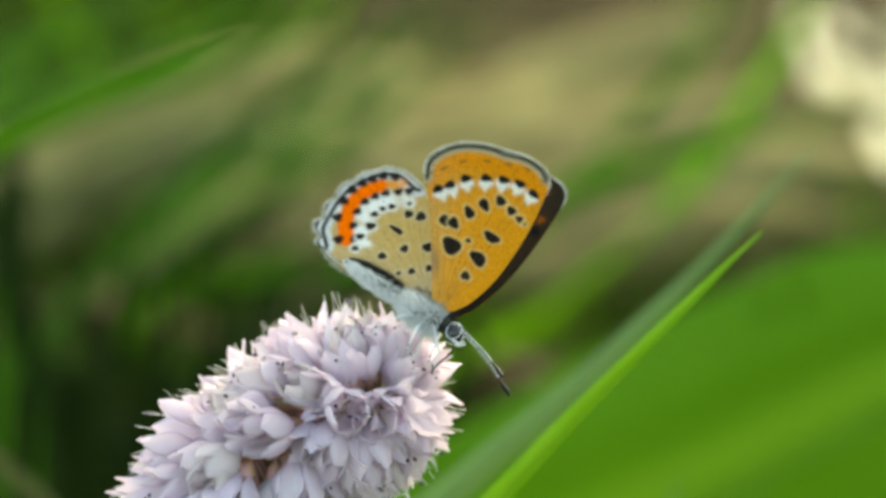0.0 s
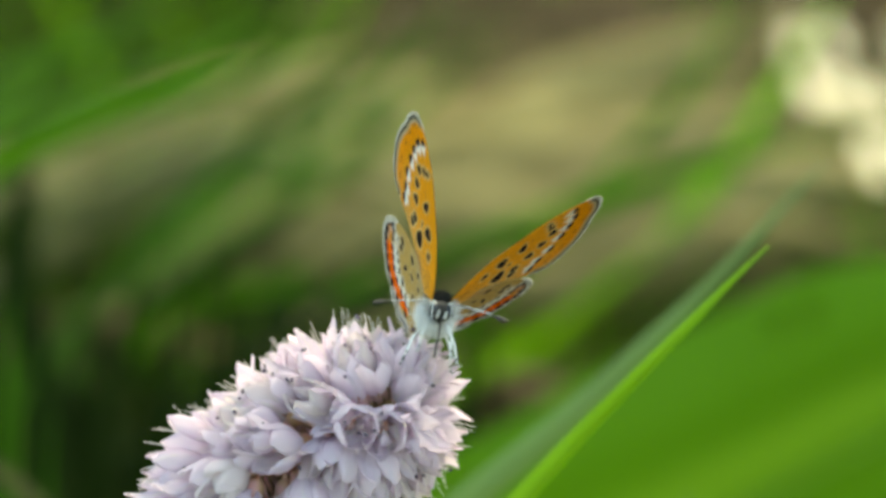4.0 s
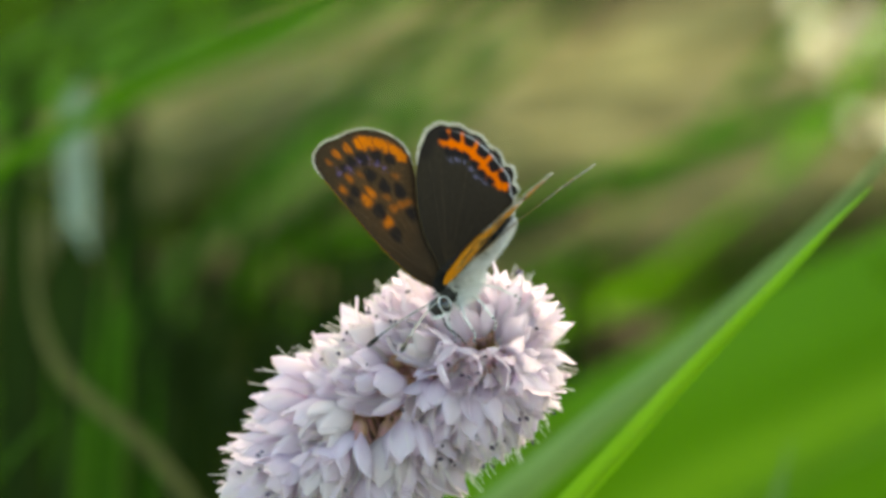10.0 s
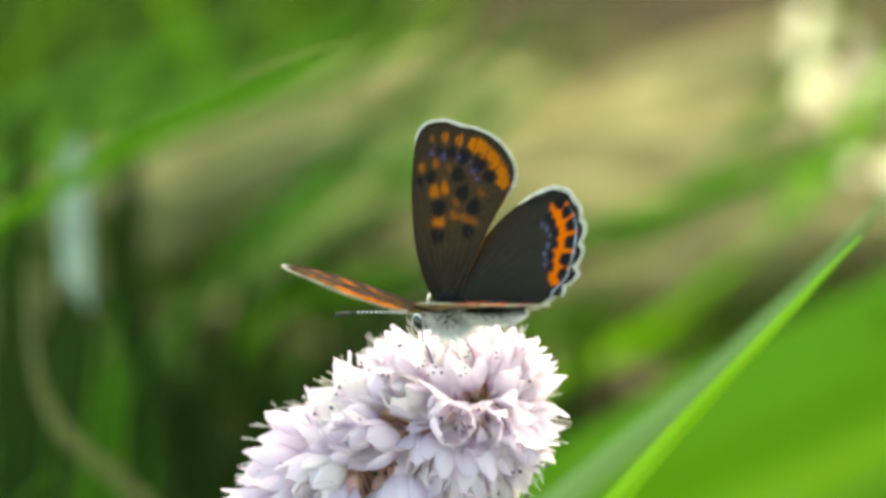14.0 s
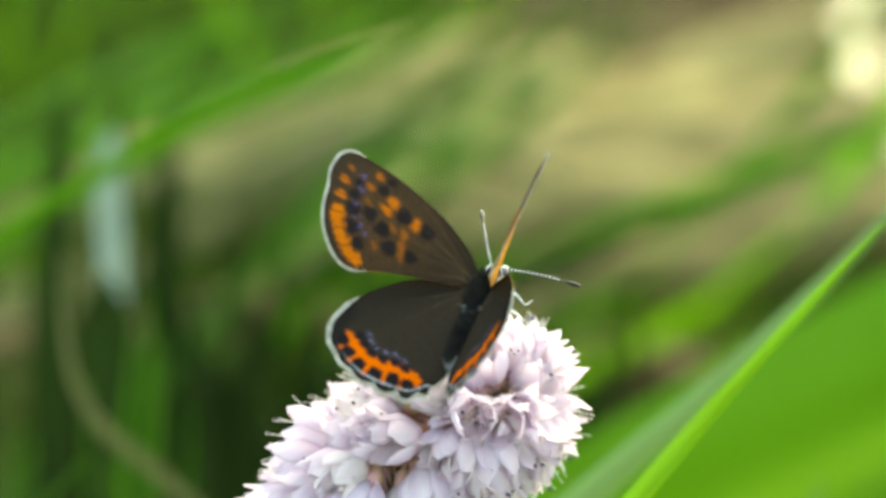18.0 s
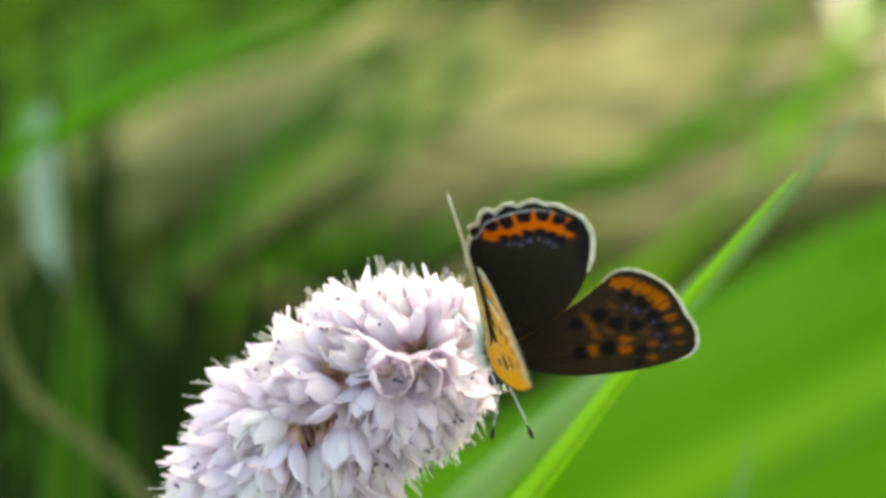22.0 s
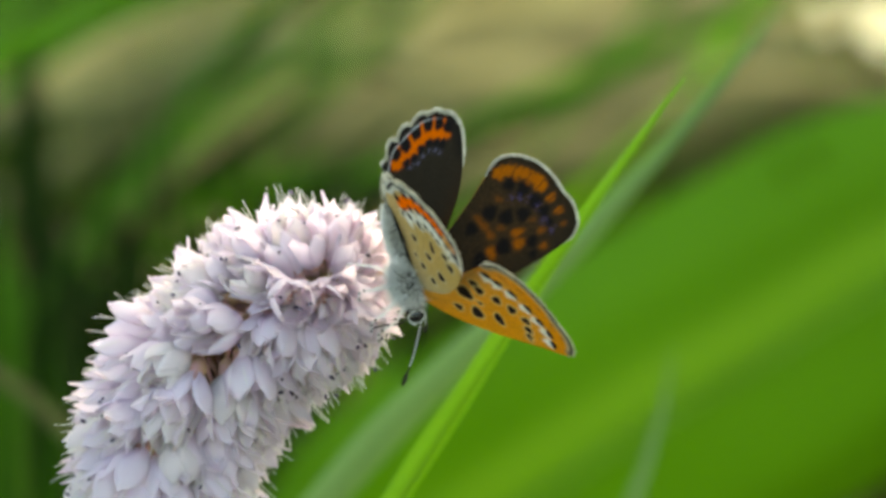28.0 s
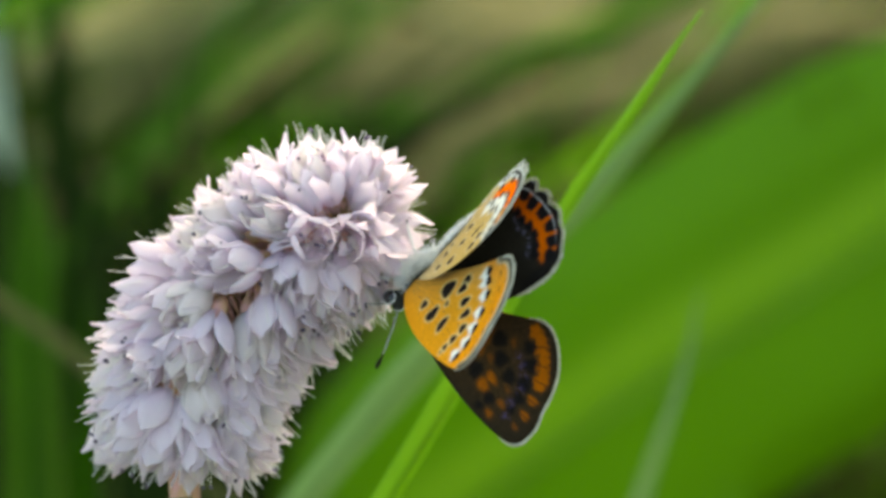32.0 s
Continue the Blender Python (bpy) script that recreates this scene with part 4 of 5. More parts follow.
def hind_under(X, Y, m, p):
    out = np.tile(np.array((0.46, 0.295, 0.10)), (len(X), 1))
    out = lay(out, step(-Y, -1.4, 1.2) * 0.15, (0.42, 0.42, 0.40))
    out = lay(out, step(X, -1.8, 0.9) * 0.3, (0.40, 0.36, 0.28))
    inner = [(-6.6, 6.85), (-7.25, 6.4), (-8.0, 5.85), (-8.55, 5.25), (-8.95, 4.5), (-9.0, 3.55), (-8.6, 2.45), (-7.9, 1.55)]
    rim = [(-8.15, 7.3), (-8.95, 6.9), (-9.5, 6.3), (-9.95, 5.65), (-10.3, 4.8), (-10.35, 3.75), (-10.0, 2.4), (-8.9, 0.95)]
    post = [(-6.0, 6.0), (-7.0, 5.15), (-7.5, 4.65), (-7.75, 4.0), (-7.45, 3.05), (-7.65, 1.95), (-7.4, 0.95)]
    # white wedges run in from the inner row of dots
    for k, (x, y) in enumerate(inner):
        ax, ay = inward(x, y, (-2, 2), 0.55)
        ang = math.atan2(2 - y, -2 - x)
        out = lay(out, disc(X, Y, ax, ay, 0.80, 0.30, ang, 1.8) * (0.55 if k < 2 else 0.9), (0.72, 0.72, 0.70))
    out = lay(out, 1 - step(m, 0.85, 0.12), (0.52, 0.52, 0.50))
    out = lay(out, step(m, 0.14, 0.06) * (1 - step(m, 0.45, 0.08)), (0.045, 0.042, 0.042))
    mid = [((a + c) / 2, (b + d) / 2) for (a, b), (c, d) in zip(inner, rim)]
    out = lay(out, strip(X, Y, mid[:3], 0.36, 0.2) * 0.75, (0.74, 0.23, 0.02))
    out = lay(out, strip(X, Y, mid[2:], 0.56, 0.12, 0.05), (0.86, 0.135, 0.006))
    for k, (x, y) in enumerate(rim):
        out = lay(out, disc(X, Y, x, y, 0.36 + 0.03 * (k > 3), 0.10, 0.4, 1.1), INK)
    for k, (x, y) in enumerate(inner):
        out = lay(out, disc(X, Y, x, y, 0.34, 0.10, 0.8, 1.15), INK)
    for k, (x, y) in enumerate(post):
        r = (0.20, 0.30, 0.27, 0.31, 0.40, 0.34, 0.28)[k]
        out = lay(out, disc(X, Y, x, y, r + 0.15, 0.12) * 0.7, (0.70, 0.68, 0.62))
        out = lay(out, disc(X, Y, x, y, r, 0.09, 0.5, 1.3), INK)
    for x, y, r, ang, asp in [(-5.55, 5.25, 0.34, 0, 1.1), (-4.65, 5.52, 0.38, 0, 1), (-2.75, 3.65, 0.40, 0.5, 1.05), (-4.2, 2.7, 0.31, 0, 1), (-5.3, 1.4, 0.32, 0, 1.1), (-1.65, 2.25, 0.28, 0, 1), (-2.65, 1.4, 0.27, 0, 1), (-3.4, 0.8, 0.18, 0, 1), (-5.6, 3.72, 0.62, -0.1, 3.0)]:
        out = lay(out, disc(X, Y, x, y, r + 0.14, 0.14, ang, asp) * 0.45, (0.66, 0.58, 0.42))
        out = lay(out, disc(X, Y, x, y, r * 1.05, 0.08, ang, asp), INK)
    return out


def hind_upper(X, Y, m, p):
    out = np.tile(np.array((0.023, 0.019, 0.0145)), (len(X), 1))
    out = lay(out, (1 - step(m, 0.9, 0.3)) * 0.6, (0.010, 0.009, 0.010))
    rim = [(-8.6, 6.75), (-9.35, 6.05), (-9.95, 5.05), (-10.15, 3.75), (-9.95, 2.4), (-9.95, 1.35)]
    line = [(-8.0, 6.5), (-8.65, 5.75), (-9.2, 4.75), (-9.3, 3.6), (-9.0, 2.4), (-9.15, 1.3), (-9.4, 0.95)]
    ORANGE = (0.56, 0.105, 0.005)
    out = lay(out, strip(X, Y, line[:2], 0.26, 0.14, 0.06) * 0.9, ORANGE)
    out = lay(out, strip(X, Y, line[1:], 0.42, 0.12, 0.07), ORANGE)
    # teeth between the marginal spots
    for (x0, y0), (x1, y1) in zip(rim, rim[1:]):
        tx, ty = (x0 + x1) / 2, (y0 + y1) / 2
        ix, iy = inward(tx, ty, (-6, 3.4), 0.75)
        ox, oy = inward(tx, ty, (-6, 3.4), -0.30)
        out = lay(out, strip(X, Y, [(ix, iy), (ox, oy)], 0.17, 0.12), ORANGE)
    for x, y in rim:
        out = lay(out, disc(X, Y, x, y, 0.50, 0.12, 1.2, 1.05), (0.010, 0.009, 0.010))
        ix, iy = inward(x, y, (-6, 3.4), 1.35)
        out = lay(out, disc(X, Y, ix, iy, 0.42, 0.14, 1.2, 1.2), (0.011, 0.010, 0.011))
        vx, vy = inward(x, y, (-6, 3.4), 1.95)
        vio = disc(X, Y, vx, vy, 0.30, 0.2, 1.2, 1.8) * (speckle(X, Y, 9, 3) > 0.55)
        out = lay(out, vio * 0.3, (0.22, 0.22, 0.42))
    out = lay(out, step(m, 0.30, 0.05) * (1 - step(m, 0.42, 0.05)) * step(p, 0.42, 0.1) * (0.25 + 0.4 * speckle(X, Y, 9, 6)), (0.62, 0.65, 0.72))
    return out


def wing(name, spec, sg, upper, under, parent, label, veins):
    """A wing in its own plane: x ahead, y outwards (sg = 1 left, -1 right), two pigmented faces, a white fringe and veins."""
    n1, n2, n3, nr = 70, 190, 60, 150
    co = closed(spec["costa"], n1)
    ou = closed(spec["outer"], n2)
    plain = [q.copy() for q in ou]
    if spec["scallop"]:
        for i, q in enumerate(ou):
            f = i / (n2 - 1)
            nrm = Vector((q.x + 5.0, q.y - 1.0, 0)).normalized()
            ou[i] = q - nrm * spec["scallop"] * (0.3 - abs(math.sin(f * math.pi * 6.5)) ** 1.4) * min(1.0, 0.06 + f * f * 1.5)
    inn = closed(spec["inner"], n3)
    ring = co + ou[1:] + inn[1:]
    R = np.array([(q.x, q.y) for q in ring])
    O = np.array([(q.x, q.y) for q in plain])
    nk = len(ring)
    base = (R[0] + R[-1]) * 0.5
    rr = (np.arange(nr) + 1.0) / nr
    P = base + rr[:, None, None] * (R[None] - base)
    X, Y = P[..., 0].ravel(), P[..., 1].ravel()
    m = np.full(len(X), 1e9)
    idx = np.zeros(len(X))
    for i in range(n2):
        d = np.hypot(X - O[i, 0], Y - O[i, 1])
        near = d < m
        m[near], idx[near] = d[near], i
    p = idx / (n2 - 1)
    rad = np.hypot(X - base[0], Y - base[1])
    Z = 0.22 * np.sin(rad / 13.0 * math.pi) + 0.012 * np.sin(np.arctan2(Y, -X + 0.01) * 26) * np.clip(rad / 9, 0, 1) - 0.012 * np.maximum(0, rad - 9) ** 2
    nv = len(X)
    verts = np.empty((2 * nv, 3))
    verts[:nv] = np.stack([X, Y * sg, Z + 0.03], 1)
    verts[nv:] = np.stack([X, Y * sg, Z - 0.03], 1)
    faces = []
    for i in range(nr - 1):
        a = i * nk + np.arange(nk - 1)
        q = np.stack([a, a + 1, a + nk + 1, a + nk], 1)
        faces.append(q if sg < 0 else q[:, ::-1])
        faces.append((q[:, ::-1] if sg < 0 else q) + nv)
    a = (nr - 1) * nk + np.arange(nk - 1)
    q = np.stack([a, a + 1, a + 1 + nv, a + nv], 1)
    faces.append(q if sg < 0 else q[:, ::-1])
    F = np.concatenate(faces)
    me = bpy.data.meshes.new(name)
    me.from_pydata((verts * 0.001).tolist(), [], F.tolist())
    col = me.color_attributes.new("pigment", "FLOAT_COLOR", "POINT")
    C = np.ones((2 * nv, 4))
    C[:nv, :3] = upper(X, Y, m, p)
    C[nv:, :3] = under(X, Y, m, p)
    col.data.foreach_set("color", C.astype(np.float32).ravel())
    ob = part(name, smooth(me), SCALES, parent, label)
    # fringe of short hairs round the outer margin
    rnd = random.Random(len(name) + (sg > 0))
    fv, ff = [], []
    edge = co[int(n1 * 0.8):] + ou[1:] + inn[1:int(n3 * (0.5 if spec["scallop"] else 0.12))]
    ne = len(edge)
    last = (nr - 1) * nk
    Zr = {(round(R[i, 0], 4), round(R[i, 1], 4)): Z[last + i] for i in range(nk)}
    for i in range(ne - 1):
        a, b = edge[i], edge[i + 1]
        za = Zr.get((round(a.x, 4), round(a.y, 4)), 0.0)
        d = (b - a).normalized()
        nrm = Vector((-d.y, d.x, 0))
        if nrm.dot(a - Vector((base[0], base[1], 0))) < 0:
            nrm = -nrm
        fade = min(1.0, i / 8, (ne - 1 - i) / 14)
        for h in range(3):
            c = a.lerp(b, h / 3)
            L = (0.33 if spec["scallop"] else 0.22) * rnd.uniform(0.6, 1.2) * (0.35 + 0.65 * fade)
            t = d * rnd.uniform(-0.12, 0.12)
            o = len(fv)
            lift = rnd.uniform(-0.05, 0.05)
            for v, z in ((c - nrm * 0.08 - d * 0.045, za + 0.035), (c - nrm * 0.08 + d * 0.045, za - 0.035), (c + nrm * L + t + d * 0.025, za + lift), (c + nrm * L + t - d * 0.025, za + lift + 0.02)):
                fv.append((v.x * 0.001, v.y * sg * 0.001, z * 0.001))
            ff.append((o, o + 1, o + 2, o + 3))
    fm = bpy.data.meshes.new("fringe")
    fm.from_pydata(fv, [], ff)
    part("fringe", fm, FRINGE, ob, "white hair fringe")
    # veins: thin raised ribs on both faces
    for q in veins:
        e = ou[int(q * (n2 - 1))] if q <= 1 else co[int((q - 1) * (n1 - 1))]
        b0 = Vector((base[0], base[1], 0)).lerp(e, 0.06)
        e2 = Vector((base[0], base[1], 0)).lerp(e, 0.97)
        pts = []
        for k in range(14):
            v = b0.lerp(e2, k / 13)
            rd = math.hypot(v.x - base[0], v.y - base[1])
            z = 0.22 * math.sin(rd / 13.0 * math.pi) + 0.012 * math.sin(math.atan2(v.y, -v.x + 0.01) * 26) * min(1, rd / 9) - 0.012 * max(0, rd - 9) ** 2
            pts.append(Vector((v.x, v.y * sg, z)) * 0.001)
        part("vein", tube_data("vein", pts, [0.000037 - 0.0000003 * k for k in range(14)], 5), VEIN, ob)
    return ob


def hairs(name, centre, radii, count, length, seed, lean=(-0.5, 0, 0), cone=None):
    """Short fur over an ellipsoid, as one mesh of thin blades."""
    rnd = random.Random(seed)
    verts, faces = [], []
    while len(faces) < count:
        v = Vector((rnd.gauss(0, 1), rnd.gauss(0, 1), rnd.gauss(0, 1))).normalized()
        if cone and not cone(v):
            continue
        c = Vector(centre) + Vector((v.x * radii[0], v.y * radii[1], v.z * radii[2]))
        d = (v + Vector(lean) + Vector((rnd.gauss(0, 0.25), rnd.gauss(0, 0.25), rnd.gauss(0, 0.25)))).normalized()
        s = d.cross(Vector((rnd.gauss(0, 1), rnd.gauss(0, 1), rnd.gauss(0, 1)))).normalized() * 0.035
        L = length * rnd.uniform(0.6, 1.3)
        o = len(verts)
        for q in (c - d * 0.1 - s, c - d * 0.1 + s, c + d * L):
            verts.append(tuple(q * 0.001))
        faces.append((o, o + 1, o + 2))
    me = bpy.data.meshes.new(name)
    me.from_pydata(verts, [], faces)
    return me


def ellipsoid(name, centre, radii, seg=24):
    bm = bmesh.new()
    bmesh.ops.create_uvsphere(bm, u_segments=seg, v_segments=seg // 2 + 2, radius=1.0, matrix=Matrix.Translation([c * 0.001 for c in centre]) @ Matrix.Diagonal([r * 0.001 for r in radii] + [1]))
    me = bpy.data.meshes.new(name)
    bm.to_mesh(me)
    bm.free()
    return smooth(me)


def mm(*p):
    return Vector(p) * 0.001


def butterfly():
    bf = new("butterfly")
    thorax = part("thorax", ellipsoid("thorax", (-0.9, 0, 0.0), (2.0, 0.95, 1.1)), FUR_DARK, bf, "dark furry thorax")
    part("back_fur", hairs("back_fur", (-0.9, 0, 0), (2.0, 0.95, 1.1), 1500, 0.7, 1, cone=lambda v: v.z > 0.45), FUR_DARK, thorax)
    part("breast_fur", hairs("breast_fur", (-0.9, 0, 0), (2.0, 0.97, 1.12), 2800, 0.85, 2, cone=lambda v: v.z < 0.5 and v.x < 0.7), FUR_PALE, thorax, "pale blue-grey fur")
    ab = []
    for k in range(25):
        s = k / 24
        ab.append(mm(-2.4 - 5.8 * s, 0, 0.25 - 0.15 * math.sin(s * 2.4)))
    rad = [0.001 * (0.10 + 0.50 * math.sin(math.pi * min(0.97, 0.22 + 0.75 * k / 24)) ** 0.7 + 0.035 * math.sin(k * 2.1)) for k in range(25)]
    abdomen = part("abdomen", tube_data("abdomen", ab, rad, 16), FUR_GREY, bf, "dark abdomen, pale below")
    part("belly_fur", hairs("belly_fur", (-5.1, 0, 0.12), (2.8, 0.58, 0.58), 3400, 0.5, 3, cone=lambda v: v.z < 0.35), FUR_PALE, abdomen)
    part("side_fur", hairs("side_fur", (-5.1, 0, 0.15), (2.85, 0.60, 0.60), 4200, 0.45, 4, cone=lambda v: v.z > 0.25), FUR_DARK, abdomen)
    feelers = {}
    head = part("head", ellipsoid("head", (1.55, 0, -0.25), (0.62, 0.78, 0.70)), FUR_DARK, bf)
    for sg in (1, -1):
        part("eye", ellipsoid("eye", (1.70, sg * 0.55, -0.22), (0.50, 0.38, 0.60)), EYE, head, "glossy black eye")
        ring = [mm(1.70 + 0.53 * math.cos(a), sg * (0.66 + 0.05 * math.cos(a * 2)), -0.22 + 0.64 * math.sin(a)) for a in np.linspace(0, 6.283, 25)]
        part("eye_ring", tube_data("eye_ring", ring, [0.000042] * 25, 6), WHITE_HAIR, head, "white ring round the eye")
        palp = [mm(1.7, sg * 0.25, -0.7), mm(2.3, sg * 0.28, -0.75), mm(2.75, sg * 0.25, -0.4)]
        part("palp", tube_data("palp", curve_points(palp, 8), [0.00013 - 0.000012 * k for k in range(8)], 6), WHITE_HAIR, head)
        # antenna: black shaft with white rings and a dark club
        line = curve_points([mm(0, 0, 0), mm(2.05, 0, 0.12), mm(4.3, 0, 0.1), mm(6.35, 0, -0.12)], 61)
        shaft = part("antenna", tube_data("antenna", line, [0.000072 if k < 48 else 0.000065 + 0.00012 * math.sin((k - 48) / 12.5 * math.pi * 0.92) for k in range(61)], 8), BLACK, bf, "black antenna with white rings and a dark club", pose(0.00175, sg * 0.00028, 0.0003, 0, 18, sg * 38))
        feelers[sg] = shaft
        for k in range(3, 45, 3):
            part("antenna_ring", tube_data("antenna_ring", [line[k], line[k + 1], line[k + 1].lerp(line[k + 2], 0.1)], [0.000079] * 3, 8), RING, shaft)
        for j, (x0, knee, foot) in enumerate([(0.3, (1.2, 1.0, -1.7), (1.6, 1.2, -3.2)), (-0.7, (-0.4, 1.4, -1.9), (0.0, 1.9, -3.5)), (-1.6, (-2.3, 1.4, -2.0), (-3.0, 1.8, -3.6))]):
            lg = curve_points([mm(x0, sg * 0.6, -0.8), mm(knee[0], sg * knee[1], knee[2]), mm(*((foot[i] * (sg if i == 1 else 1) + (knee[i] * (sg if i == 1 else 1))) / 2 for i in range(3))), mm(foot[0], sg * foot[1], foot[2]), mm(foot[0] + 0.7, sg * (foot[1] + 0.2), foot[2] - 0.25)], 22)
            leg = part("leg", tube_data("leg", lg, [0.000105 - 0.0000028 * k for k in range(22)], 7), FUR_PALE, bf, "pale grey leg with dark bands")
            for k in (13, 16, 19):
                part("leg_band", tube_data("leg_band", [lg[k], lg[k + 1]], [0.000080, 0.000076], 7), BLACK, leg)
    prob = curve_points([mm(1.95, 0, -0.7), mm(2.3, 0, -1.6), mm(2.0, 0, -2.6), mm(1.9, 0, -3.6)], 14)
    part("proboscis", tube_data("proboscis", prob, [0.00007] * 14, 6), BLACK, head)
    wings = {}
    vf, vh = [0.02, 0.13, 0.26, 0.40, 0.54, 0.68, 0.83, 0.97, 1.75, 1.55], [0.05, 0.2, 0.34, 0.48, 0.62, 0.76, 0.9]
    for key, sg in (("L", 1), ("R", -1)):
        wings["F" + key] = wing("forewing", FORE, sg, fore_upper, fore_under, bf, "forewing, dark brown and orange above, spotted orange below", vf)
        wings["H" + key] = wing("hindwing", HIND, sg, hind_upper, hind_under, bf, "hindwing, dark above with orange band, spotted beige below", vh)
    tagged(bf, "small copper-orange butterfly with black-spotted wings on the flower", "butterfly")
    return bf, wings, feelers


bfly, WINGS, FEELERS = butterfly()

# ---------------------------------------------------------------- movement
BODY = [
    (0, 0.00755, 0.00150, 0.34580, -41.3, 23.7, -28.3),
    (0.5, 0.00761, -0.00085, 0.34685, -34.7, 1.5, -56.4),
    (1, 0.00761, -0.00205, 0.34809, -10.9, -13.4, -66.5),
    (2, 0.00721, -0.00201, 0.34799, -13.1, -12.0, -67.0),
    (3, 0.00716, -0.00276, 0.34856, -21.2, -18.2, -74.5),
    (3.5, 0.00704, -0.00226, 0.34854, -17.7, -20.1, -78.2),
    (5.5, 0.00624, -0.00131, 0.34916, 4.6, -34.7, -102.6),
    (6, 0.00576, -0.00035, 0.34870, 4.0, -32.2, -102.1),
    (7, 0.00393, -0.00061, 0.34850, -26.1, -13.6, -119.8),
    (7.5, 0.00287, -0.00059, 0.34914, -8.8, -9.0, -115.5),
    (8, 0.00113, -0.00057, 0.34833, 2.8, -5.6, -125.2),
    (8.5, 0.00150, -0.00041, 0.34768, 5.3, 8.1, -119.1),
    (9, 0.00208, -0.00024, 0.34734, 1.7, 10.2, -123.4),
    (10, 0.00043, -0.00042, 0.34559, 27.3, 24.8, -128.5),
    (10.5, 0.00008, 0.00017, 0.34701, -33.6, 6.1, -150.5),
    (11, -0.00028, -0.00073, 0.34803, -50.1, 12.6, 156.7),
    (12, -0.00003, -0.00110, 0.34806, -33.4, 12.1, 153.0),
    (13, -0.00021, -0.00052, 0.34777, -19.2, 7.2, 144.5),
    (14, 0.00023, -0.00037, 0.34756, -5.0, 12.1, 137.7),
    (14.5, -0.00063, -0.00092, 0.34853, -0.3, 13.6, 131.8),
    (15, 0.00060, -0.00146, 0.34901, 1.5, 9.2, 126.9),
    (15.5, 0.00021, -0.00173, 0.34942, -6.2, 6.4, 122.4),
    (17.5, 0.00120, -0.00030, 0.34877, -9.2, -13.4, 88.8),
    (18, 0.00220, -0.00022, 0.34917, -8.1, -28.4, 66.4),
    (18.5, 0.00348, -0.00064, 0.34944, 10.4, -25.2, 44.3),
    (19, 0.00470, -0.00107, 0.34925, 18.2, -16.5, 38.0),
    (19.5, 0.00562, -0.00205, 0.34887, 29.1, -8.9, 31.7),
    (20, 0.00754, -0.00134, 0.34758, 39.2, 14.7, 21.3),
    (20.5, 0.00865, -0.00315, 0.34495, 68.7, 53.5, 0.2),
    (21, 0.00858, -0.00196, 0.34337, 53.3, 71.8, -18.8),
    (21.5, 0.00787, -0.00220, 0.34320, 50.6, 80.7, -25.2),
    (22, 0.00861, -0.00244, 0.34129, 47.0, 82.8, -28.7),
    (22.5, 0.00881, -0.00184, 0.34021, 79.1, 81.1, 22.2),
    (23, 0.00944, -0.00124, 0.34044, 55.7, 73.5, 15.0),
    (23.5, 0.00987, -0.00047, 0.33985, 32.3, 69.2, 1.9),
    (24, 0.00931, 0.00031, 0.34124, 76.0, 60.7, 41.1),
    (24.5, 0.00911, 0.00072, 0.34146, 68.9, 61.1, 46.6),
    (26.5, 0.00993, -0.00184, 0.34063, 48.8, 56.6, 65.5),
    (27, 0.00935, -0.00051, 0.34014, 63.7, 55.8, 85.0),
    (28, 0.00953, 0.00035, 0.33935, 53.1, 66.8, 61.9),
    (29, 0.00924, 0.00050, 0.33806, -107.1, 85.5, -117.4),
    (29.5, 0.00852, 0.00070, 0.33706, 173.9, 76.5, 171.1),
    (30, 0.00883, 0.00090, 0.33646, 140.0, 79.2, 137.6),
    (31, 0.00838, -0.00062, 0.33634, -107.9, 66.8, -175.2),
    (31.4, 0.00775, -0.00028, 0.33583, -111.0, 53.9, 179.3),
    (32, 0.00766, 0.00021, 0.33523, -117.7, 40.2, -174.5),
]
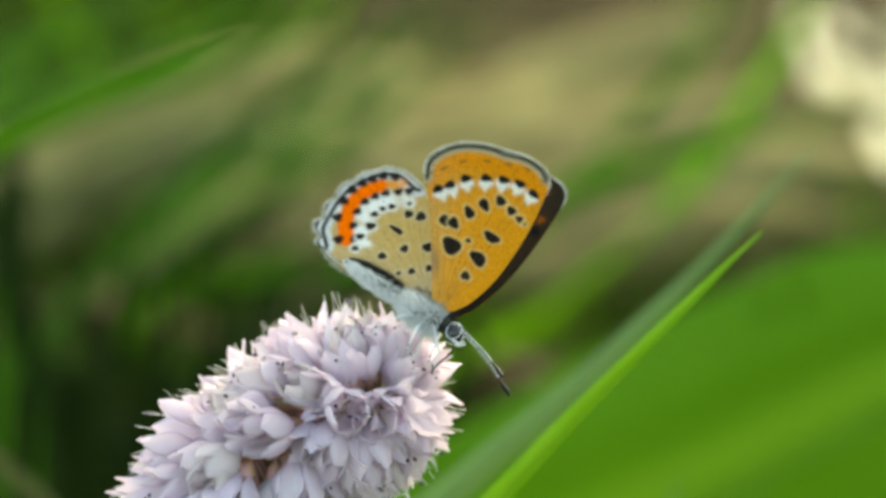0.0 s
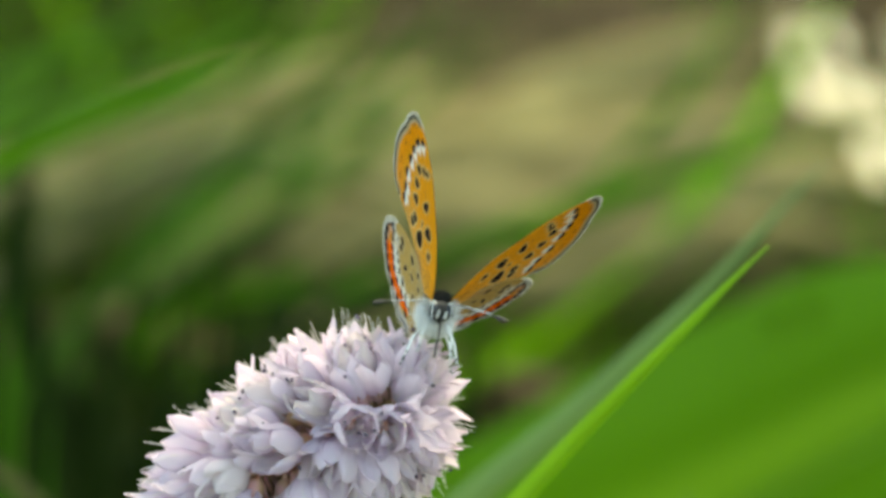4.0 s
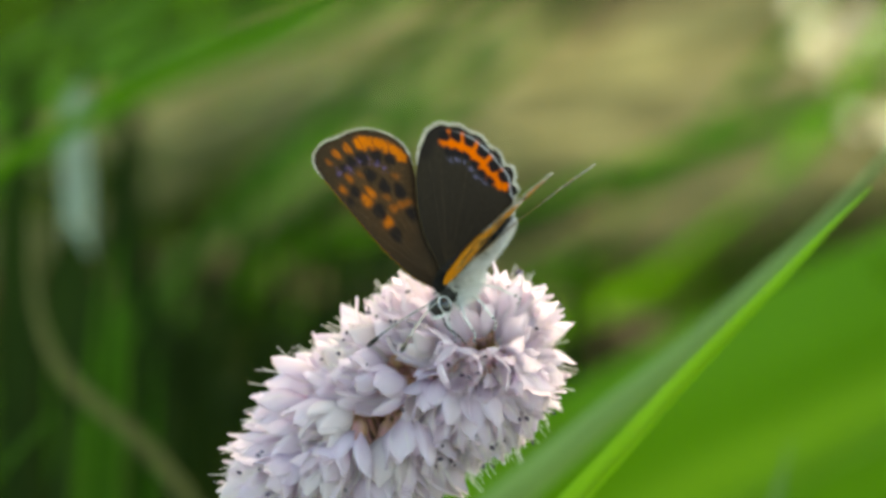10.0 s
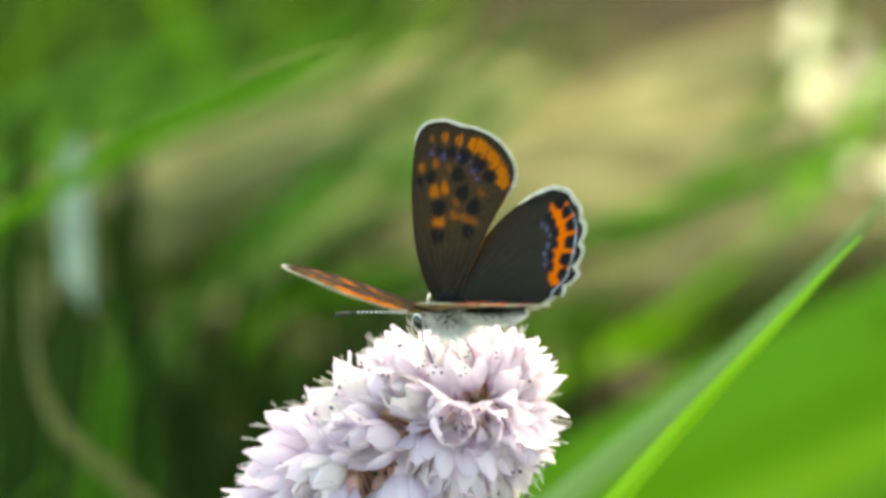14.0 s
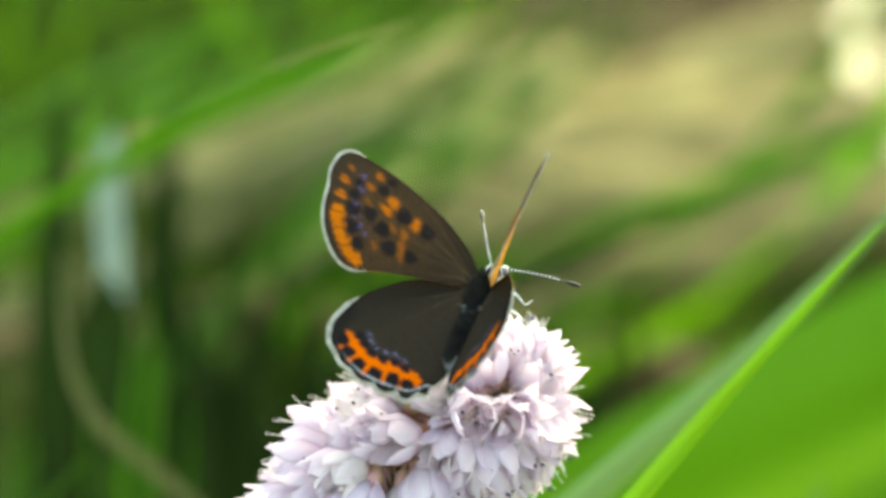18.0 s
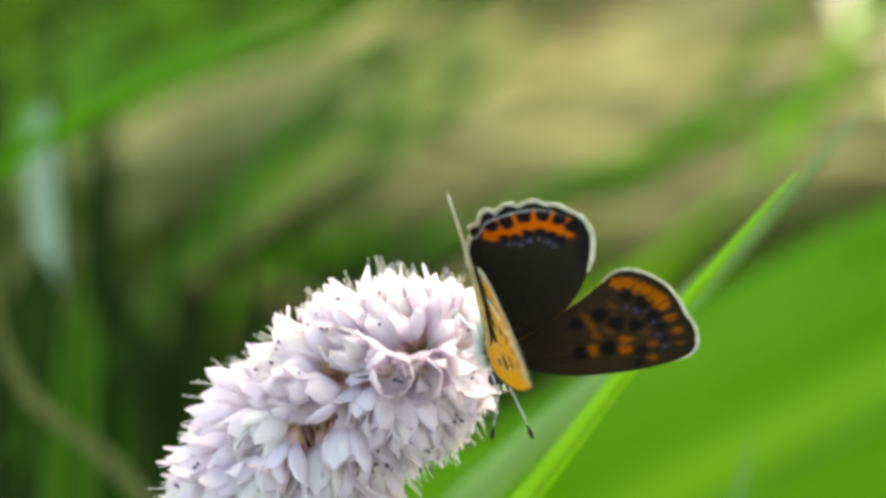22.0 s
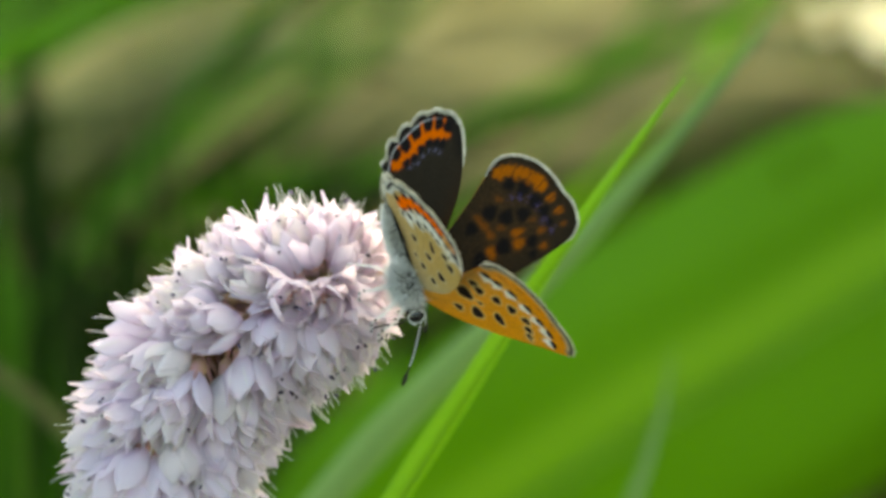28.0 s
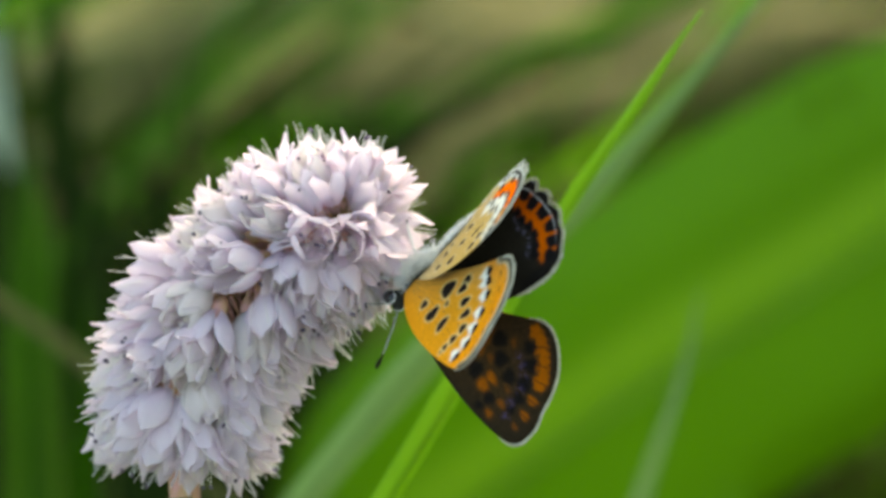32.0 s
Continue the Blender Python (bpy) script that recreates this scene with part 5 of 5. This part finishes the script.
# degrees: forewing left, right, hindwing left, right; sweep of the same; twist of the same
FLAP = [
    (0, 90, 54, 59, 94, -7, -11, 0, 1, -1, -7, -1, 7),
    (0.5, 74, 69, 68, 74, -8, -12, 1, 4, 0, -8, 0, 1),
    (1, 39, 88, 35, 90, -1, -14, -1, -1, -13, -8, -5, 0),
    (2, 42, 75, 37, 77, -2, -17, 1, 1, -12, -8, -5, -1),
    (3, 48, 70, 44, 67, -5, -13, 1, 2, -14, -10, -5, -2),
    (3.5, 45, 70, 39, 67, -3, -14, 1, 2, -13, -9, -5, -3),
    (5.5, 45, 93, 35, 84, -2, -22, 10, 4, -16, -13, -7, -5),
    (6, 47, 85, 37, 76, -3, -22, 9, 3, -17, -11, -7, -4),
    (7, 75, 48, 67, 43, -13, -8, 7, 2, -15, -5, -4, -2),
    (7.5, 65, 52, 56, 50, -11, 0, 1, 9, -16, -5, -4, -2),
    (8, 71, 50, 65, 43, -13, -6, 5, 2, -17, -6, -3, -2),
    (8.5, 55, 56, 46, 58, -12, -1, 2, 3, -16, -11, -5, -3),
    (9, 49, 65, 43, 65, -9, -2, -4, -8, -15, -17, -7, -4),
    (10, 19, 87, 12, 84, -10, -6, -4, -3, -5, -12, -7, -3),
    (10.5, 51, 40, 42, 42, -6, -10, -10, -1, 0, 0, 0, 0),
    (11, 88, 40, 82, 28, -4, -4, 2, 0, -9, 0, -1, -2),
    (12, 61, 59, 55, 48, -5, -5, 0, -2, -10, -2, -1, -3),
    (13, 35, 73, 20, 60, -8, -7, 4, -5, -21, -5, 0, -4),
    (14, 29, 70, 19, 55, -8, -9, -1, -3, -20, -10, 0, 0),
    (14.5, 27, 74, 19, 61, 7, -10, -5, -3, -19, -11, -2, -2),
    (15, 23, 79, 18, 67, -9, -10, -2, -4, -18, -11, -3, -5),
    (15.5, 19, 80, 13, 70, -11, -12, 0, -2, -19, -11, -6, -5),
    (17.5, 42, 63, 28, 49, -8, -11, 7, -4, -9, -13, -3, -5),
    (18, 56, 55, 38, 41, -8, -5, 2, -1, -5, -1, -2, -3),
    (18.5, 51, 61, 37, 37, -6, -1, 6, 1, -5, -1, -4, -3),
    (19, 56, 55, 41, 41, -5, -2, 5, 2, -5, -1, -6, -3),
    (19.5, 48, 60, 37, 54, -3, -4, 9, 3, 3, 0, -3, 0),
    (20, 52, 62, 42, 57, -8, -1, 7, 0, -3, -4, 3, -3),
    (20.5, 23, 93, 21, 86, -7, 7, 8, 3, 19, -7, 19, -6),
    (21, 23, 93, 31, 83, -6, 10, 4, 5, 30, -5, 27, -7),
    (21.5, 19, 98, 34, 93, -6, 10, 1, 7, 26, -8, 24, -6),
    (22, 18, 90, 21, 81, -6, 9, 5, 6, 23, -10, 20, -6),
    (22.5, 42, 85, 47, 79, -2, 5, 11, 1, 17, -7, 13, -4),
    (23, 59, 67, 55, 62, -7, 1, 3, 2, 11, -4, 7, -1),
    (23.5, 41, 58, 43, 49, -10, -3, 5, 2, 4, -5, 4, -1),
    (24, 51, 66, 35, 52, -5, -6, 3, 1, -3, -10, 0, -1),
    (24.5, 60, 59, 43, 47, -7, -9, 2, 1, -4, -9, 0, -1),
    (26.5, 74, 32, 61, 19, -13, -7, -2, -2, -12, -10, -2, -3),
    (27, 79, 33, 61, 18, -9, -5, -1, 0, -12, -12, -2, -3),
    (28, 75, 40, 54, 22, -9, -6, -1, -1, -11, -9, 0, -2),
    (29, 60, 51, 24, 36, -11, -4, -7, -5, -12, -7, -1, -11),
    (29.5, 77, 38, 60, 22, -13, -3, -2, -3, -9, -4, 0, -5),
    (30, 90, 37, 93, 19, -12, -4, 3, 0, -6, -2, 1, 2),
    (31, 35, 92, 54, 85, -10, 3, 5, 2, 10, -3, 11, -3),
    (31.4, 40, 85, 62, 74, -8, 7, -1, 4, 12, -3, 10, -3),
    (32, 66, 76, 86, 58, -9, 3, -1, 3, 15, -4, 9, -4),
]
BEND = [(0.0, -4.1), (3.0, -3.6), (9.0, -2.6), (13.0, -2.1), (19.0, -1.5), (24.0, 0.0), (28.0, 2.0), (32.0, 2.5)]
# degrees: sway of the added stalks, which shifts the sun spots they stand for
SPOT_SHIFT = [(0.0, -5.6), (3.0, -4.4), (6.0, -2.6), (9.0, 4.2), (13.0, 4.2), (16.0, 4.0), (19.0, 3.9), (24.0, -2.5), (28.0, 0.8), (31.0, 2.0), (32.0, 1.2)]
# degrees: yaw and dip of the antennae, left then right
FEEL = [
    (0, 40, 10, 26, 18),
    (1, 21, 40, 38, 18),
    (3, 38, 10, 42, 16),
    (6, 38, 14, 72, 5),
    (7, 36, 12, 52, 20),
    (8, 30, 8, 60, 12),
    (10, 14, 0, 62, 2),
    (11, 4, -10, 56, 0),
    (12, 9, -5, 52, -4),
    (13, 18, -8, 51, -8),
    (15, 29, -10, 55, 10),
    (18, 27, -5, 59, 40),
    (19, 29, -6, 37, 41),
    (21, 14, 28, 3, 36),
    (23, 30, 18, 4, 32),
    (24, 36, 16, 11, 15),
    (27, 38, 10, 9, 16),
    (28, 36, 0, 4, 28),
    (29, 30, -9, 70, 33),
    (30, 13, 2, 62, 30),
    (31, 19, 11, 20, 44),
    (32, 38, 8, 36, 30),
]
NOD = [(0.0, -0.6), (9.0, -0.5), (15.5, 0.0), (23.0, 0.2), (32.0, 0.5)]


def turned(pivot, degrees, home):
    axis = -AHEAD
    return Matrix.Translation(pivot) @ Matrix.Rotation(radians(degrees), 4, axis) @ Matrix.Translation(-pivot) @ home


def motions():
    walk(bfly, [(r[0], pose(*r[1:])) for r in BODY])
    for i, (key, sg, hx) in enumerate((("FL", 1, 0.0), ("FR", -1, 0.0), ("HL", 1, -0.98), ("HR", -1, -0.98))):
        walk(WINGS[key], [(r[0], pose(hx * 0.001, sg * 0.0008, 0.0007, sg * r[1 + i], 0, 0) @ pose(0, 0, 0, 0, r[9 + i], 0) @ pose(0, 0, 0, 0, 0, sg * r[5 + i])) for r in FLAP])
    for sg, i in ((1, 1), (-1, 3)):
        walk(FEELERS[sg], [(r[0], pose(0.00175, sg * 0.00028, 0.0003, 0, r[i + 1], sg * r[i])) for r in FEEL])
    for ob in SWAYING:
        h = ob.matrix_basis.copy()
        walk(ob, [(t, turned(BLADE_FOOT, d, h)) for t, d in BEND])
    for ob in NODDING:
        h = ob.matrix_basis.copy()
        walk(ob, [(t, turned(h.translation, d, h)) for t, d in SPOT_SHIFT])
    h = LEAF_PLANT.matrix_basis.copy()
    walk(LEAF_PLANT, [(t, turned(BLADE_FOOT, d, h)) for t, d in NOD])


motions()
